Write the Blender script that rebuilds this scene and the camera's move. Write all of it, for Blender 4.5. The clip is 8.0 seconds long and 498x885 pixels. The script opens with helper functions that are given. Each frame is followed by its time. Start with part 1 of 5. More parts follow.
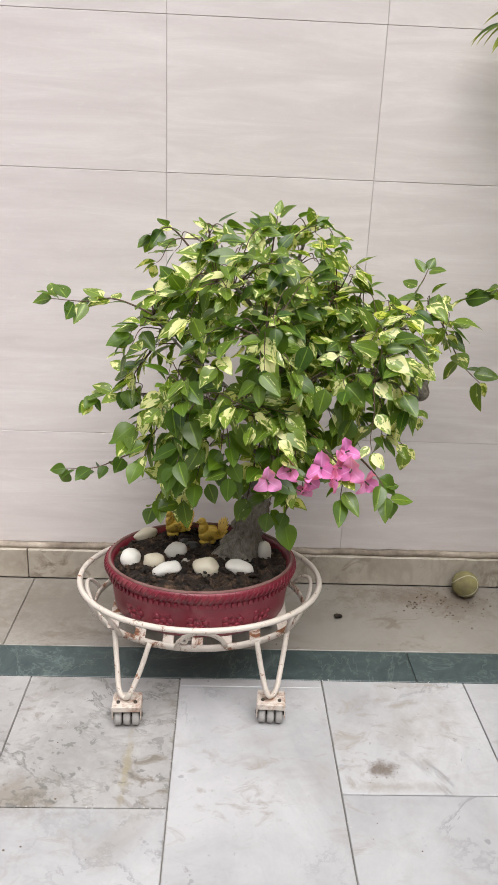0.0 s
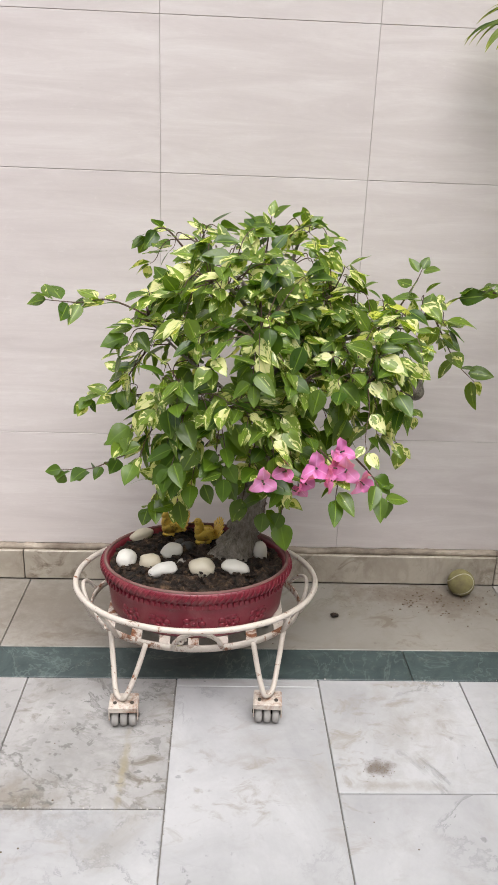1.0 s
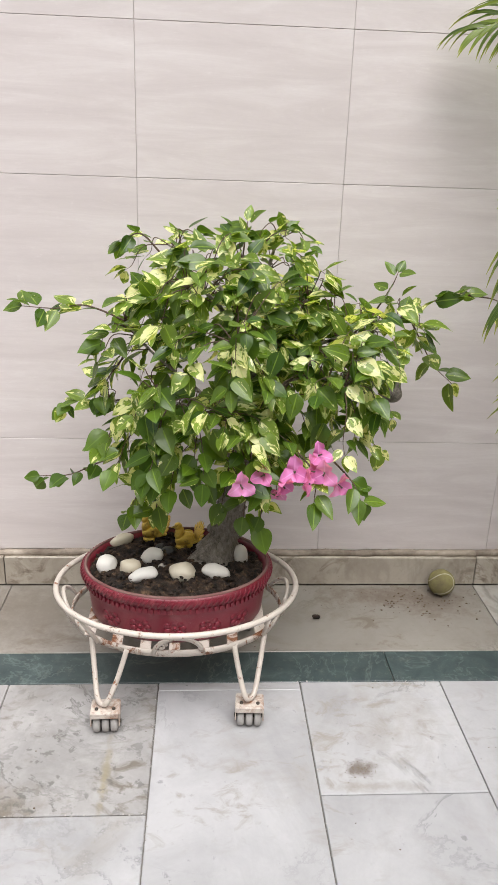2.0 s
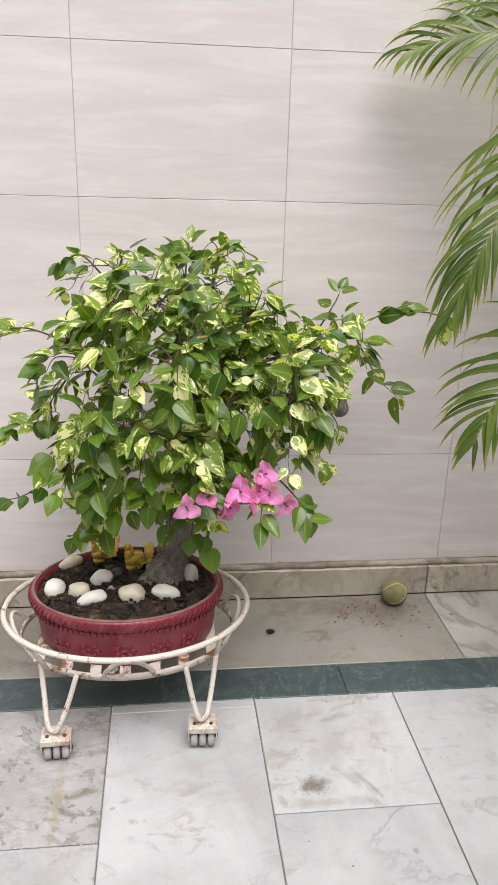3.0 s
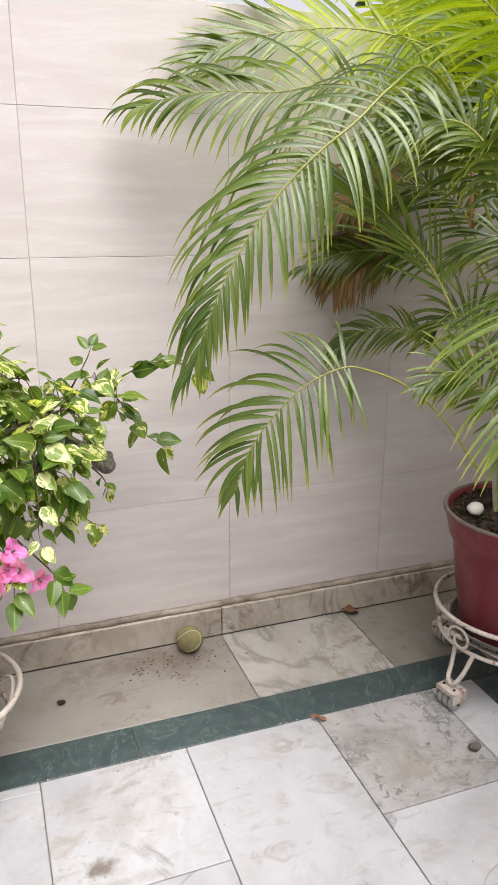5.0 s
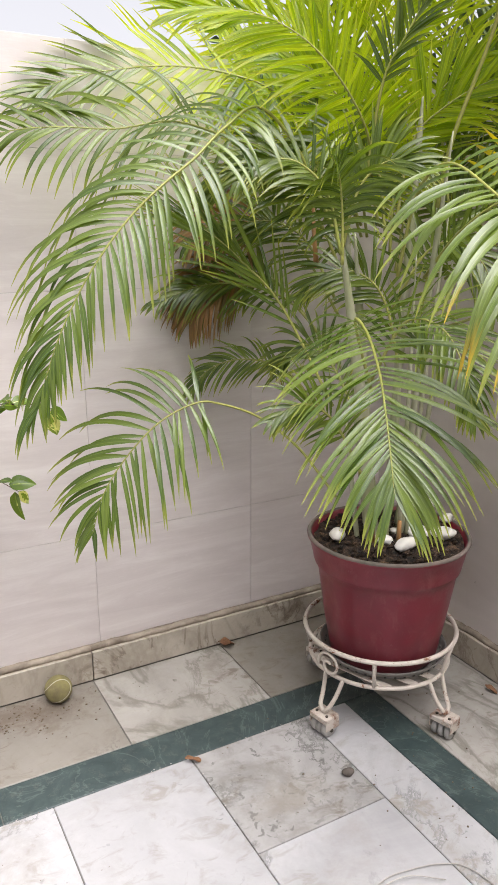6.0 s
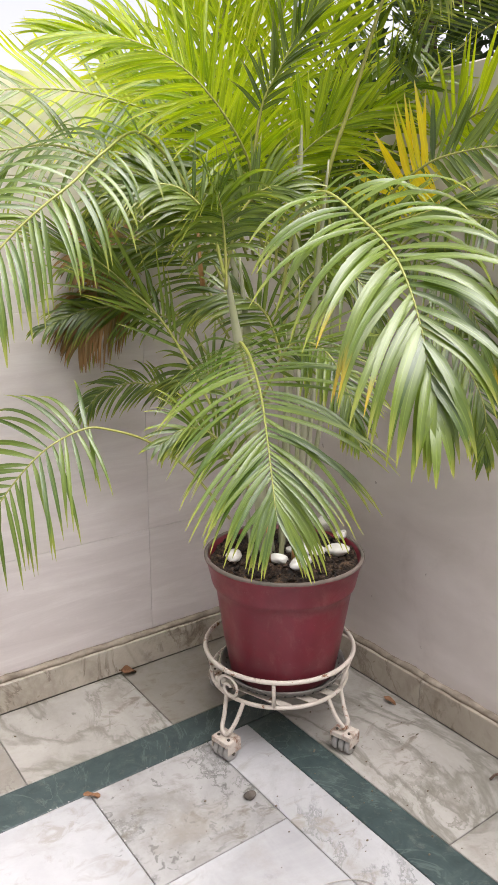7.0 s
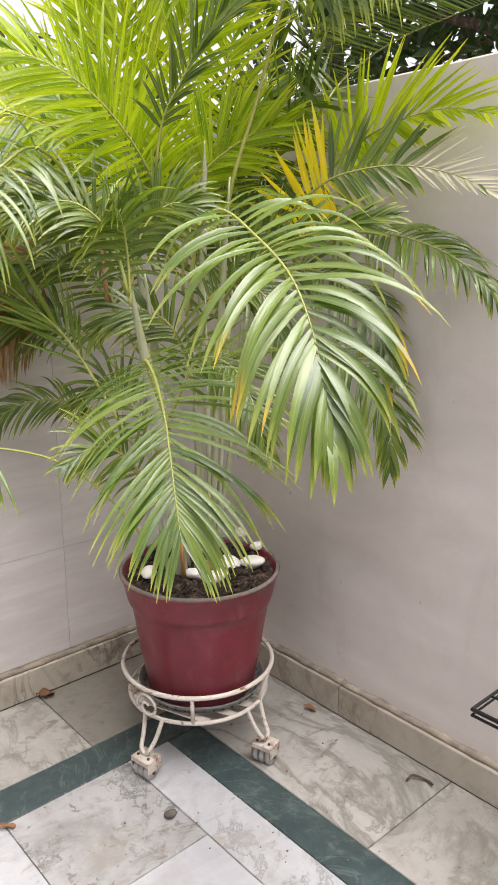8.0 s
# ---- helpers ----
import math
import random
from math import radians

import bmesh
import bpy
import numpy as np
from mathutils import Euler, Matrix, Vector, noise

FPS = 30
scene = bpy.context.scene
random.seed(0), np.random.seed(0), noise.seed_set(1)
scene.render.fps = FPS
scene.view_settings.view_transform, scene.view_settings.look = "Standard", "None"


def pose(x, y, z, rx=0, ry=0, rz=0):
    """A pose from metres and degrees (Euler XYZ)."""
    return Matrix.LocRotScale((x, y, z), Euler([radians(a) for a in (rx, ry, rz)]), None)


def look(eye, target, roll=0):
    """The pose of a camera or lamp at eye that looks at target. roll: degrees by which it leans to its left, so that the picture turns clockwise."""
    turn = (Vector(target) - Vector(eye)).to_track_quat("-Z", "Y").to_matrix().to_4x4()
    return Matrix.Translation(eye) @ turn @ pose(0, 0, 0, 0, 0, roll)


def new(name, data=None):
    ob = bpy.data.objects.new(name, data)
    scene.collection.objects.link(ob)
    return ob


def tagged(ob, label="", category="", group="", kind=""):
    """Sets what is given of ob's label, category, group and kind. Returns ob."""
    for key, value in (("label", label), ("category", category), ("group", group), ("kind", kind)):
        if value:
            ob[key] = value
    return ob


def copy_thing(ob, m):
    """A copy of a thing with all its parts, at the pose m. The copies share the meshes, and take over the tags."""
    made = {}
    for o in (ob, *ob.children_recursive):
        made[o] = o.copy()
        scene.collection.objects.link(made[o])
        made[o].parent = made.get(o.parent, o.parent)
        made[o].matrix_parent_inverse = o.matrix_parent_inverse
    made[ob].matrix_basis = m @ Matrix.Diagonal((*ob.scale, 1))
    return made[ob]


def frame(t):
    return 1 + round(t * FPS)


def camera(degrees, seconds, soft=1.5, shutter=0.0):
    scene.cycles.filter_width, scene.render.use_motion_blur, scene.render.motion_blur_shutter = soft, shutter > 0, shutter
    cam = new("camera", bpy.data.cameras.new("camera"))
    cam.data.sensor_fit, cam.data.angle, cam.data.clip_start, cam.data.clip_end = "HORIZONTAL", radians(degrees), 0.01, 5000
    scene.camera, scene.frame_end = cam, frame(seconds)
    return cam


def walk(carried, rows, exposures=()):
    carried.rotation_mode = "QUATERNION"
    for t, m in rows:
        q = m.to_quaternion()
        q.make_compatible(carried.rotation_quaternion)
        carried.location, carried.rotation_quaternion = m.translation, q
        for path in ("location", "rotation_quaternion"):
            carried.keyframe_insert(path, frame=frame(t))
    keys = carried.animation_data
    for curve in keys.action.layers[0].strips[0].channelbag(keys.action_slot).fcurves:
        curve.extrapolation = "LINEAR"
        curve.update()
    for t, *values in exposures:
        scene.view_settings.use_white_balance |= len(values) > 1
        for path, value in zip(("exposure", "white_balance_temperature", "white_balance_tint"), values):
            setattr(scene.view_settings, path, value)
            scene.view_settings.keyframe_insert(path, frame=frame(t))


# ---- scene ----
cam = camera(37.2, 8.0)
PATH = [
    (0, (0.136, -1.704, 1.003), (0.209, 0.172, 0.316), 2.4),
    (0.5, (0.135, -1.703, 1.008), (0.212, 0.172, 0.318), 2.3),
    (1, (0.138, -1.703, 1.008), (0.221, 0.172, 0.315), 2.2),
    (2.5, (0.161, -1.706, 1.026), (0.325, 0.166, 0.343), 1.8),
    (3, (0.181, -1.699, 1.042), (0.404, 0.171, 0.368), 1.6),
    (3.5, (0.212, -1.69, 1.06), (0.52, 0.172, 0.398), 1.4),
    (4, (0.247, -1.688, 1.07), (0.654, 0.161, 0.424), 1.0),
    (5.5, (0.375, -1.693, 1.107), (1.171, 0.051, 0.537), 0.1),
    (6, (0.405, -1.696, 1.114), (1.338, -0.011, 0.577), -0.0),
    (6.5, (0.43, -1.704, 1.122), (1.471, -0.075, 0.608), -0.0),
    (7, (0.446, -1.716, 1.124), (1.584, -0.146, 0.634), 0.1),
    (7.5, (0.465, -1.724, 1.14), (1.677, -0.209, 0.655), 0.1),
    (8, (0.478, -1.737, 1.144), (1.768, -0.285, 0.668), -0.1),
]
walk(cam, [(t, look(eye, target, roll)) for t, eye, target, roll in PATH], [(0.0, 0.20, 6400, 12), (2.5, 0.25, 6400, 12), (4.0, 0.38, 6400, 12), (5.5, 0.64, 6450, 15), (8.0, 0.96, 6450, 15)])

# ---- world, sun, exposure ----
SUN_UP, SUN_ROUND = radians(67), radians(163.8)
world = bpy.data.worlds.new("world")
scene.world = world
world.use_nodes = True
wn, wl = world.node_tree.nodes, world.node_tree.links
sky = wn.new("ShaderNodeTexSky")
sky.sky_type, sky.sun_disc = "NISHITA", False
sky.sun_elevation, sky.sun_rotation = SUN_UP, SUN_ROUND
sky.air_density, sky.dust_density, sky.ozone_density = 1.0, 4.0, 1.0
wn["Background"].inputs["Strength"].default_value = 0.15
hsv = wn.new("ShaderNodeHueSaturation")
hsv.inputs["Saturation"].default_value = 0.12
wl.new(sky.outputs["Color"], hsv.inputs["Color"])
wl.new(hsv.outputs["Color"], wn["Background"].inputs["Color"])
sun = new("sun", bpy.data.lights.new("sun", "SUN"))
sun.data.energy, sun.data.angle, sun.data.color = 3.5, radians(54), (1.0, 0.98, 0.95)
sun.matrix_basis = look((0.85, -1.85, 4.2), (0.4, -0.3, 0.4))


# ---- materials ----
class Mat:
    """A small builder of node materials."""

    def __init__(self, name):
        self.m = bpy.data.materials.new(name)
        self.m.use_nodes = True
        self.n, self.l = self.m.node_tree.nodes, self.m.node_tree.links
        self.b = self.n["Principled BSDF"]

    def add(self, kind, **values):
        node = self.n.new(kind)
        for key, value in values.items():
            node.inputs[key.replace("_", " ")].default_value = value
        return node

    def coords(self, scale=(1, 1, 1), random_shift=True, source="Object"):
        """Object coordinates, shifted for each object by its random number."""
        tc = self.n.new("ShaderNodeTexCoord")
        mp = self.n.new("ShaderNodeMapping")
        mp.inputs["Scale"].default_value = scale
        self.l.new(tc.outputs[source], mp.inputs["Vector"])
        if random_shift:
            oi = self.n.new("ShaderNodeObjectInfo")
            mul = self.n.new("ShaderNodeMath")
            mul.operation = "MULTIPLY"
            mul.inputs[1].default_value = 37.0
            self.l.new(oi.outputs["Random"], mul.inputs[0])
            self.l.new(mul.outputs[0], mp.inputs["Location"])
        return mp.outputs["Vector"]

    def noise(self, vec, scale, detail=6.0, rough=0.55, distortion=0.0):
        nd = self.add("ShaderNodeTexNoise", Scale=scale, Detail=detail, Roughness=rough, Distortion=distortion)
        self.l.new(vec, nd.inputs["Vector"])
        return nd.outputs["Fac"]

    def ramp(self, fac, *stops):
        r = self.n.new("ShaderNodeValToRGB")
        el = r.color_ramp.elements
        while len(el) < len(stops):
            el.new(0.5)
        for e, (p, c) in zip(el, stops):
            e.position = p
            e.color = (*c, 1) if len(c) == 3 else c
        self.l.new(fac, r.inputs["Fac"])
        return r.outputs["Color"]

    def grey(self, fac, a, b, low=0.0, high=1.0):
        mr = self.add("ShaderNodeMapRange")
        mr.inputs["From Min"].default_value, mr.inputs["From Max"].default_value = a, b
        mr.inputs["To Min"].default_value, mr.inputs["To Max"].default_value = low, high
        self.l.new(fac, mr.inputs["Value"])
        return mr.outputs["Result"]

    def mix(self, fac, a, b, how="MIX"):
        mx = self.n.new("ShaderNodeMix")
        mx.data_type, mx.blend_type = "RGBA", how
        for idx, v in ((0, fac), (6, a), (7, b)):
            if isinstance(v, bpy.types.NodeSocket):
                self.l.new(v, mx.inputs[idx])
            elif idx == 0:
                mx.inputs[0].default_value = v
            else:
                mx.inputs[idx].default_value = (*v, 1)
        return mx.outputs[2]

    def out(self, color=None, rough=None, bump=None, strength=0.2, distance=0.002, metal=0.0):
        for sock, v in (("Base Color", color), ("Roughness", rough), ("Metallic", metal)):
            if isinstance(v, bpy.types.NodeSocket):
                self.l.new(v, self.b.inputs[sock])
            elif v is not None:
                self.b.inputs[sock].default_value = (*v, 1) if sock == "Base Color" else v
        if bump is not None:
            bp = self.add("ShaderNodeBump", Strength=strength, Distance=distance)
            self.l.new(bump, bp.inputs["Height"])
            self.l.new(bp.outputs["Normal"], self.b.inputs["Normal"])
        return self.m


def wall_tile_material(name, a, b, c):
    m = Mat(name)
    streak = m.noise(m.coords((1.3, 1.3, 11)), 2.2, 10, 0.68, 0.7)
    blotch = m.noise(m.coords((2, 2, 4)), 3.0, 5, 0.6, 0.3)
    fine = m.noise(m.coords((12, 12, 60)), 6, 4, 0.7)
    col = m.ramp(streak, (0.28, a), (0.5, b), (0.72, c))
    col = m.mix(m.grey(blotch, 0.62, 0.8, 0, 0.35), col, (0.74, 0.69, 0.67))
    speck = m.noise(m.coords((3, 3, 6)), 20, 6, 0.8)
    col = m.mix(m.grey(speck, 0.62, 0.8, 0, 0.3), col, (0.40, 0.35, 0.32))
    chalk = m.noise(m.coords((4, 4, 9)), 9, 8, 0.8, 0.5)
    col = m.mix(m.grey(chalk, 0.58, 0.72, 0, 0.4), col, (0.80, 0.76, 0.74))
    col = m.mix(m.grey(fine, 0.3, 0.7, 0, 0.10), col, (0.45, 0.41, 0.38))
    return m.out(col, m.grey(blotch, 0.3, 0.7, 0.34, 0.5), fine, 0.12, 0.001)


M_WALL = wall_tile_material("beige_wall_tile", (0.59, 0.53, 0.515), (0.655, 0.595, 0.577), (0.74, 0.69, 0.67))


def plaster_material():
    m = Mat("beige_wall_paint")
    big = m.noise(m.coords((1, 1, 2.5), False), 2.5, 6, 0.6, 0.4)
    fine = m.noise(m.coords((1, 1, 1), False), 90, 4, 0.7)
    col = m.ramp(big, (0.3, (0.53, 0.475, 0.445)), (0.7, (0.65, 0.595, 0.565)))
    stain = m.noise(m.coords((1, 1, 0.6), False), 6, 8, 0.7, 0.8)
    col = m.mix(m.grey(stain, 0.52, 0.72, 0, 0.35), col, (0.43, 0.375, 0.34))
    dots = m.noise(m.coords((1, 1, 1), False), 33, 3, 0.6)
    col = m.mix(m.grey(dots, 0.73, 0.78, 0, 0.6), col, (0.20, 0.17, 0.15))
    return m.out(col, 0.6, fine, 0.15, 0.001)


M_PLASTER = plaster_material()


def marble_material(name, base, shade, vein, stain, bold=0.0, marks=(), pit=0.66):
    m = Mat(name)
    v = m.coords((1, 1, 1))
    cloud = m.noise(v, 3.6, 9, 0.68, 0.5)
    col = m.ramp(cloud, (0.3, shade), (0.6, base))
    warp = m.noise(v, 2.4, 8, 0.68, 0.9)
    line = m.ramp(warp, (0.470, (0, 0, 0)), (0.494, (0.7, 0.7, 0.7)), (0.500, (1, 1, 1)), (0.507, (0, 0, 0)))
    gate = m.grey(m.noise(v, 2.3, 3), 0.45, 0.6, 0, 0.9)
    vm = m.mix(1.0, line, gate, "MULTIPLY")
    col = m.mix(vm, col, vein)
    spots = m.noise(m.coords((1, 1.6, 1)), 17, 5, 0.65, 0.8)
    gate2 = m.noise(v, 2.6, 3)
    sp = m.mix(1.0, m.grey(spots, 0.53, 0.66, 0, 0.9), m.grey(gate2, 0.42, 0.56, 0, 1.0), "MULTIPLY")
    col = m.mix(sp, col, stain)
    dirt = m.noise(m.coords((1, 1, 1)), 6.5, 8, 0.72, 0.4)
    col = m.mix(m.grey(dirt, 0.53, 0.70, 0, 0.55), col, stain)
    if bold:
        # long slanting grey-green veins
        flow = m.noise(m.coords((1.7, 0.8, 1)), 2.1, 7, 0.6, 1.3)
        band = m.ramp(flow, (0.44, (0, 0, 0)), (0.485, (0.8, 0.8, 0.8)), (0.50, (1, 1, 1)), (0.53, (0.15, 0.15, 0.15)), (0.58, (0, 0, 0)))
        col = m.mix(m.mix(1.0, band, (bold, bold, bold), "MULTIPLY"), col, vein)
    # separate old stains and darker patches: place, half sizes, colour
    for (mx_, my_), (sx_, sy_), tint, power in marks:
        where = m.n.new("ShaderNodeNewGeometry").outputs["Position"]
        mp_ = m.n.new("ShaderNodeMapping")
        mp_.vector_type = "POINT"
        mp_.inputs["Scale"].default_value = (1 / sx_, 1 / sy_, 0)
        mp_.inputs["Location"].default_value = (-mx_ / sx_, -my_ / sy_, 0)
        m.l.new(where, mp_.inputs["Vector"])
        ln_ = m.n.new("ShaderNodeVectorMath")
        ln_.operation = "LENGTH"
        m.l.new(mp_.outputs["Vector"], ln_.inputs[0])
        ad_ = m.n.new("ShaderNodeMath")
        ad_.operation = "ADD"
        m.l.new(ln_.outputs["Value"], ad_.inputs[0])
        m.l.new(m.grey(m.noise(m.coords((1, 1, 1)), 38, 6, 0.7), 0.3, 0.7, -0.6, 0.6), ad_.inputs[1])
        col = m.mix(m.grey(ad_.outputs[0], 0.2, 1.15, power, 0), col, tint)
    tone = m.n.new("ShaderNodeObjectInfo").outputs["Random"]
    col = m.mix(m.grey(tone, 0, 1, 0, 0.35), col, shade)
    fine = m.noise(v, 120, 4, 0.7)
    col = m.mix(m.grey(fine, 0.35, 0.75, 0, 0.14), col, shade)
    # small dark pits, on some slabs more than on others
    pits = m.noise(v, 46, 3, 0.6, 0.4)
    pm = m.mix(1.0, m.grey(pits, pit, pit + 0.06, 0, 0.7), m.grey(m.noise(v, 3.1, 3), 0.40, 0.6), "MULTIPLY")
    col = m.mix(pm, col, vein)
    smear = m.noise(m.coords((1, 2.2, 1)), 5.0, 9, 0.75, 1.2)
    col = m.mix(m.grey(smear, 0.60, 0.72, 0, 0.5), col, shade)
    return m.out(col, m.grey(cloud, 0.3, 0.7, 0.42, 0.28), fine, 0.08, 0.0006)


MARKS = (((0.443, -0.658), (0.030, 0.022), (0.10, 0.07, 0.045), 0.85), ((-0.018, -0.66), (0.008, 0.10), (0.27, 0.225, 0.12), 0.6), ((-0.19, -0.73), (0.09, 0.05), (0.17, 0.14, 0.10), 0.6),
         ((0.47, -0.70), (0.10, 0.012), (0.24, 0.215, 0.175), 0.5), ((-0.12, -0.60), (0.10, 0.09), (0.21, 0.205, 0.20), 0.5), ((1.10, -0.62), (0.10, 0.05), (0.25, 0.22, 0.18), 0.5))
M_MARBLE = marble_material("white_marble", (0.455, 0.452, 0.458), (0.31, 0.308, 0.312), (0.15, 0.155, 0.15), (0.27, 0.245, 0.205), 0.10, MARKS)
M_WORN = marble_material("mottled_worn_marble", (0.37, 0.36, 0.352), (0.235, 0.228, 0.222), (0.10, 0.10, 0.09), (0.15, 0.13, 0.10), 0.12, MARKS, 0.585)
# soil dirt, and second a wide brown darkening left of the oval stand
DIRT_AND_DARK = (((0.66, -0.075), (0.20, 0.05), (0.13, 0.09, 0.062), 0.85), ((-0.22, -0.14), (0.30, 0.16), (0.12, 0.095, 0.07), 0.65), ((0.74, -0.12), (0.10, 0.05), (0.12, 0.085, 0.06), 0.6), ((1.60, -0.15), (0.22, 0.16), (0.17, 0.13, 0.09), 0.55))
M_BORDER = marble_material("veined_border_marble", (0.44, 0.42, 0.39), (0.28, 0.262, 0.235), (0.135, 0.128, 0.10), (0.15, 0.115, 0.08), 0.85)
M_DULL = marble_material("dull_border_marble", (0.275, 0.255, 0.225), (0.195, 0.177, 0.152), (0.14, 0.125, 0.10), (0.15, 0.115, 0.08), 0.12, DIRT_AND_DARK)
M_SKIRT = marble_material("stained_skirting_marble", (0.52, 0.475, 0.40), (0.33, 0.285, 0.23), (0.17, 0.13, 0.095), (0.12, 0.085, 0.055), 0.3)


def green_material():
    m = Mat("green_marble")
    v = m.coords((1, 1, 1))
    cloud = m.noise(v, 14, 8, 0.7, 1.0)
    col = m.ramp(cloud, (0.3, (0.022, 0.036, 0.037)), (0.55, (0.042, 0.064, 0.063)), (0.75, (0.085, 0.115, 0.11)))
    warp = m.noise(v, 3.0, 5, 0.6, 3.0)
    line = m.ramp(warp, (0.485, (0, 0, 0)), (0.5, (0.25, 0.25, 0.25)), (0.515, (0, 0, 0)))
    col = m.mix(line, col, (0.22, 0.27, 0.25))
    dust = m.noise(v, 40, 6, 0.8)
    col = m.mix(m.grey(dust, 0.55, 0.8, 0, 0.5), col, (0.22, 0.22, 0.19))
    return m.out(col, m.grey(dust, 0.3, 0.7, 0.3, 0.5), dust, 0.05, 0.0005)


M_GREEN = green_material()


def simple_material(name, a, b, rough=0.6, scale=30.0, bump=0.3, dist=0.001, metal=0.0):
    m = Mat(name)
    v = m.coords((1, 1, 1))
    big, fine = m.noise(v, scale * 0.25, 5, 0.6, 0.5), m.noise(v, scale, 5, 0.7)
    col = m.mix(m.grey(big, 0.3, 0.7), a, b)
    col = m.mix(m.grey(fine, 0.45, 0.8, 0, 0.35), col, tuple(x * 0.55 for x in a))
    return m.out(col, m.grey(fine, 0.3, 0.7, rough * 0.85, min(1, rough * 1.15)), fine, bump, dist, metal)


M_GROUT = simple_material("dark_grout", (0.17, 0.16, 0.14), (0.24, 0.225, 0.20), 0.9, 60)
M_WGROUT = simple_material("wall_grout", (0.50, 0.46, 0.43), (0.58, 0.54, 0.51), 0.9, 60)
M_EARTH = simple_material("dry_earth", (0.16, 0.13, 0.10), (0.22, 0.18, 0.14), 0.95, 8)
M_CEMENT = simple_material("rough_cement", (0.36, 0.32, 0.28), (0.46, 0.42, 0.37), 0.9, 60, 0.5, 0.002)
M_BED = simple_material("soiled_cement_bed", (0.13, 0.10, 0.075), (0.42, 0.36, 0.29), 0.9, 45, 0.6, 0.003)
M_UNSEEN_WALL = simple_material("pale_unseen_wall_paint", (0.62, 0.60, 0.57), (0.7, 0.68, 0.65), 0.8, 10)


def maroon_material():
    m = Mat("maroon_pot_paint")
    v = m.coords((1, 1, 1), False)
    big, fine = m.noise(v, 9, 6, 0.6, 0.6), m.noise(v, 70, 6, 0.75)
    col = m.ramp(big, (0.3, (0.130, 0.009, 0.019)), (0.7, (0.195, 0.018, 0.032)))
    dust = m.noise(m.coords((1, 1, 0.6), False), 24, 7, 0.75, 0.5)
    col = m.mix(m.grey(dust, 0.50, 0.74, 0, 0.45), col, (0.27, 0.11, 0.10))
    col = m.mix(m.grey(fine, 0.62, 0.8, 0, 0.5), col, (0.34, 0.24, 0.21))
    return m.out(col, m.grey(big, 0.3, 0.7, 0.28, 0.44), fine, 0.25, 0.001)


M_MAROON = maroon_material()


def cream_metal_material(name="cream_paint_with_rust", low=0.575, high=0.63):
    m = Mat(name)
    v = m.coords((1, 1, 1))
    big, fine = m.noise(v, 34, 8, 0.74, 0.6), m.noise(v, 160, 5, 0.75)
    col = m.mix(m.grey(fine, 0.4, 0.75, 0, 0.5), (0.56, 0.505, 0.445), (0.44, 0.38, 0.32))
    rust = m.grey(big, low, high)
    rc = m.ramp(fine, (0.35, (0.10, 0.035, 0.015)), (0.65, (0.30, 0.13, 0.06)))
    col = m.mix(rust, col, rc)
    return m.out(col, m.grey(big, 0.5, 0.7, 0.42, 0.85), fine, 0.3, 0.0008)


M_CREAM = cream_metal_material()
M_RUSTY = cream_metal_material("rusty_cream_paint", 0.50, 0.58)
M_WHEEL = simple_material("grey_caster_rubber", (0.30, 0.285, 0.27), (0.38, 0.365, 0.345), 0.6, 60)
M_AXLE = simple_material("dark_steel", (0.05, 0.045, 0.04), (0.10, 0.08, 0.06), 0.5, 60, metal=0.6)


def soil_material():
    m = Mat("dark_potting_soil")
    v = m.coords((1, 1, 1))
    a, f = m.noise(v, 55, 7, 0.75, 0.3), m.noise(v, 210, 5, 0.75)
    col = m.ramp(a, (0.40, (0.006, 0.004, 0.0025)), (0.54, (0.040, 0.023, 0.013)), (0.66, (0.16, 0.095, 0.052)))
    col = m.mix(m.grey(f, 0.60, 0.72, 0, 0.45), col, (0.12, 0.075, 0.045))
    return m.out(col, 0.95, a, 1.0, 0.010)


M_SOIL = soil_material()
M_CASTER = cream_metal_material("dirty_cream_caster_paint", 0.45, 0.66)
M_DUST = simple_material("brown_dust", (0.13, 0.095, 0.065), (0.20, 0.155, 0.11), 0.95, 80)
M_LIP = simple_material("dusty_pot_lip", (0.15, 0.05, 0.048), (0.22, 0.14, 0.12), 0.85, 60)
M_PEBBLE = simple_material("white_pebble", (0.74, 0.73, 0.70), (0.66, 0.62, 0.54), 0.45, 14, 0.12, 0.001)
M_CREAMPEB = simple_material("cream_pebble", (0.66, 0.61, 0.49), (0.55, 0.47, 0.34), 0.4, 20, 0.12, 0.001)
M_BLACK = simple_material("black_wire_paint", (0.012, 0.012, 0.012), (0.03, 0.03, 0.03), 0.45, 60)
M_PLASTIC = simple_material("black_plastic", (0.02, 0.02, 0.02), (0.04, 0.036, 0.033), 0.5, 40)


# ---- building helpers ----
def finish(bm, name, material, smooth=True):
    me = bpy.data.meshes.new(name)
    bm.to_mesh(me)
    bm.free()
    for mt in (material if isinstance(material, (list, tuple)) else [material]):
        me.materials.append(mt)
    if smooth:
        for p in me.polygons:
            p.use_smooth = True
    return me


def part(name, bm, material, parent, label="", smooth=True, at=None):
    """One mesh object under a thing or a part; at: its own pose inside the parent."""
    ob = new(name, finish(bm, name, material, smooth))
    ob.parent = parent
    if at is not None:
        ob.matrix_basis = at
    return tagged(ob, label)


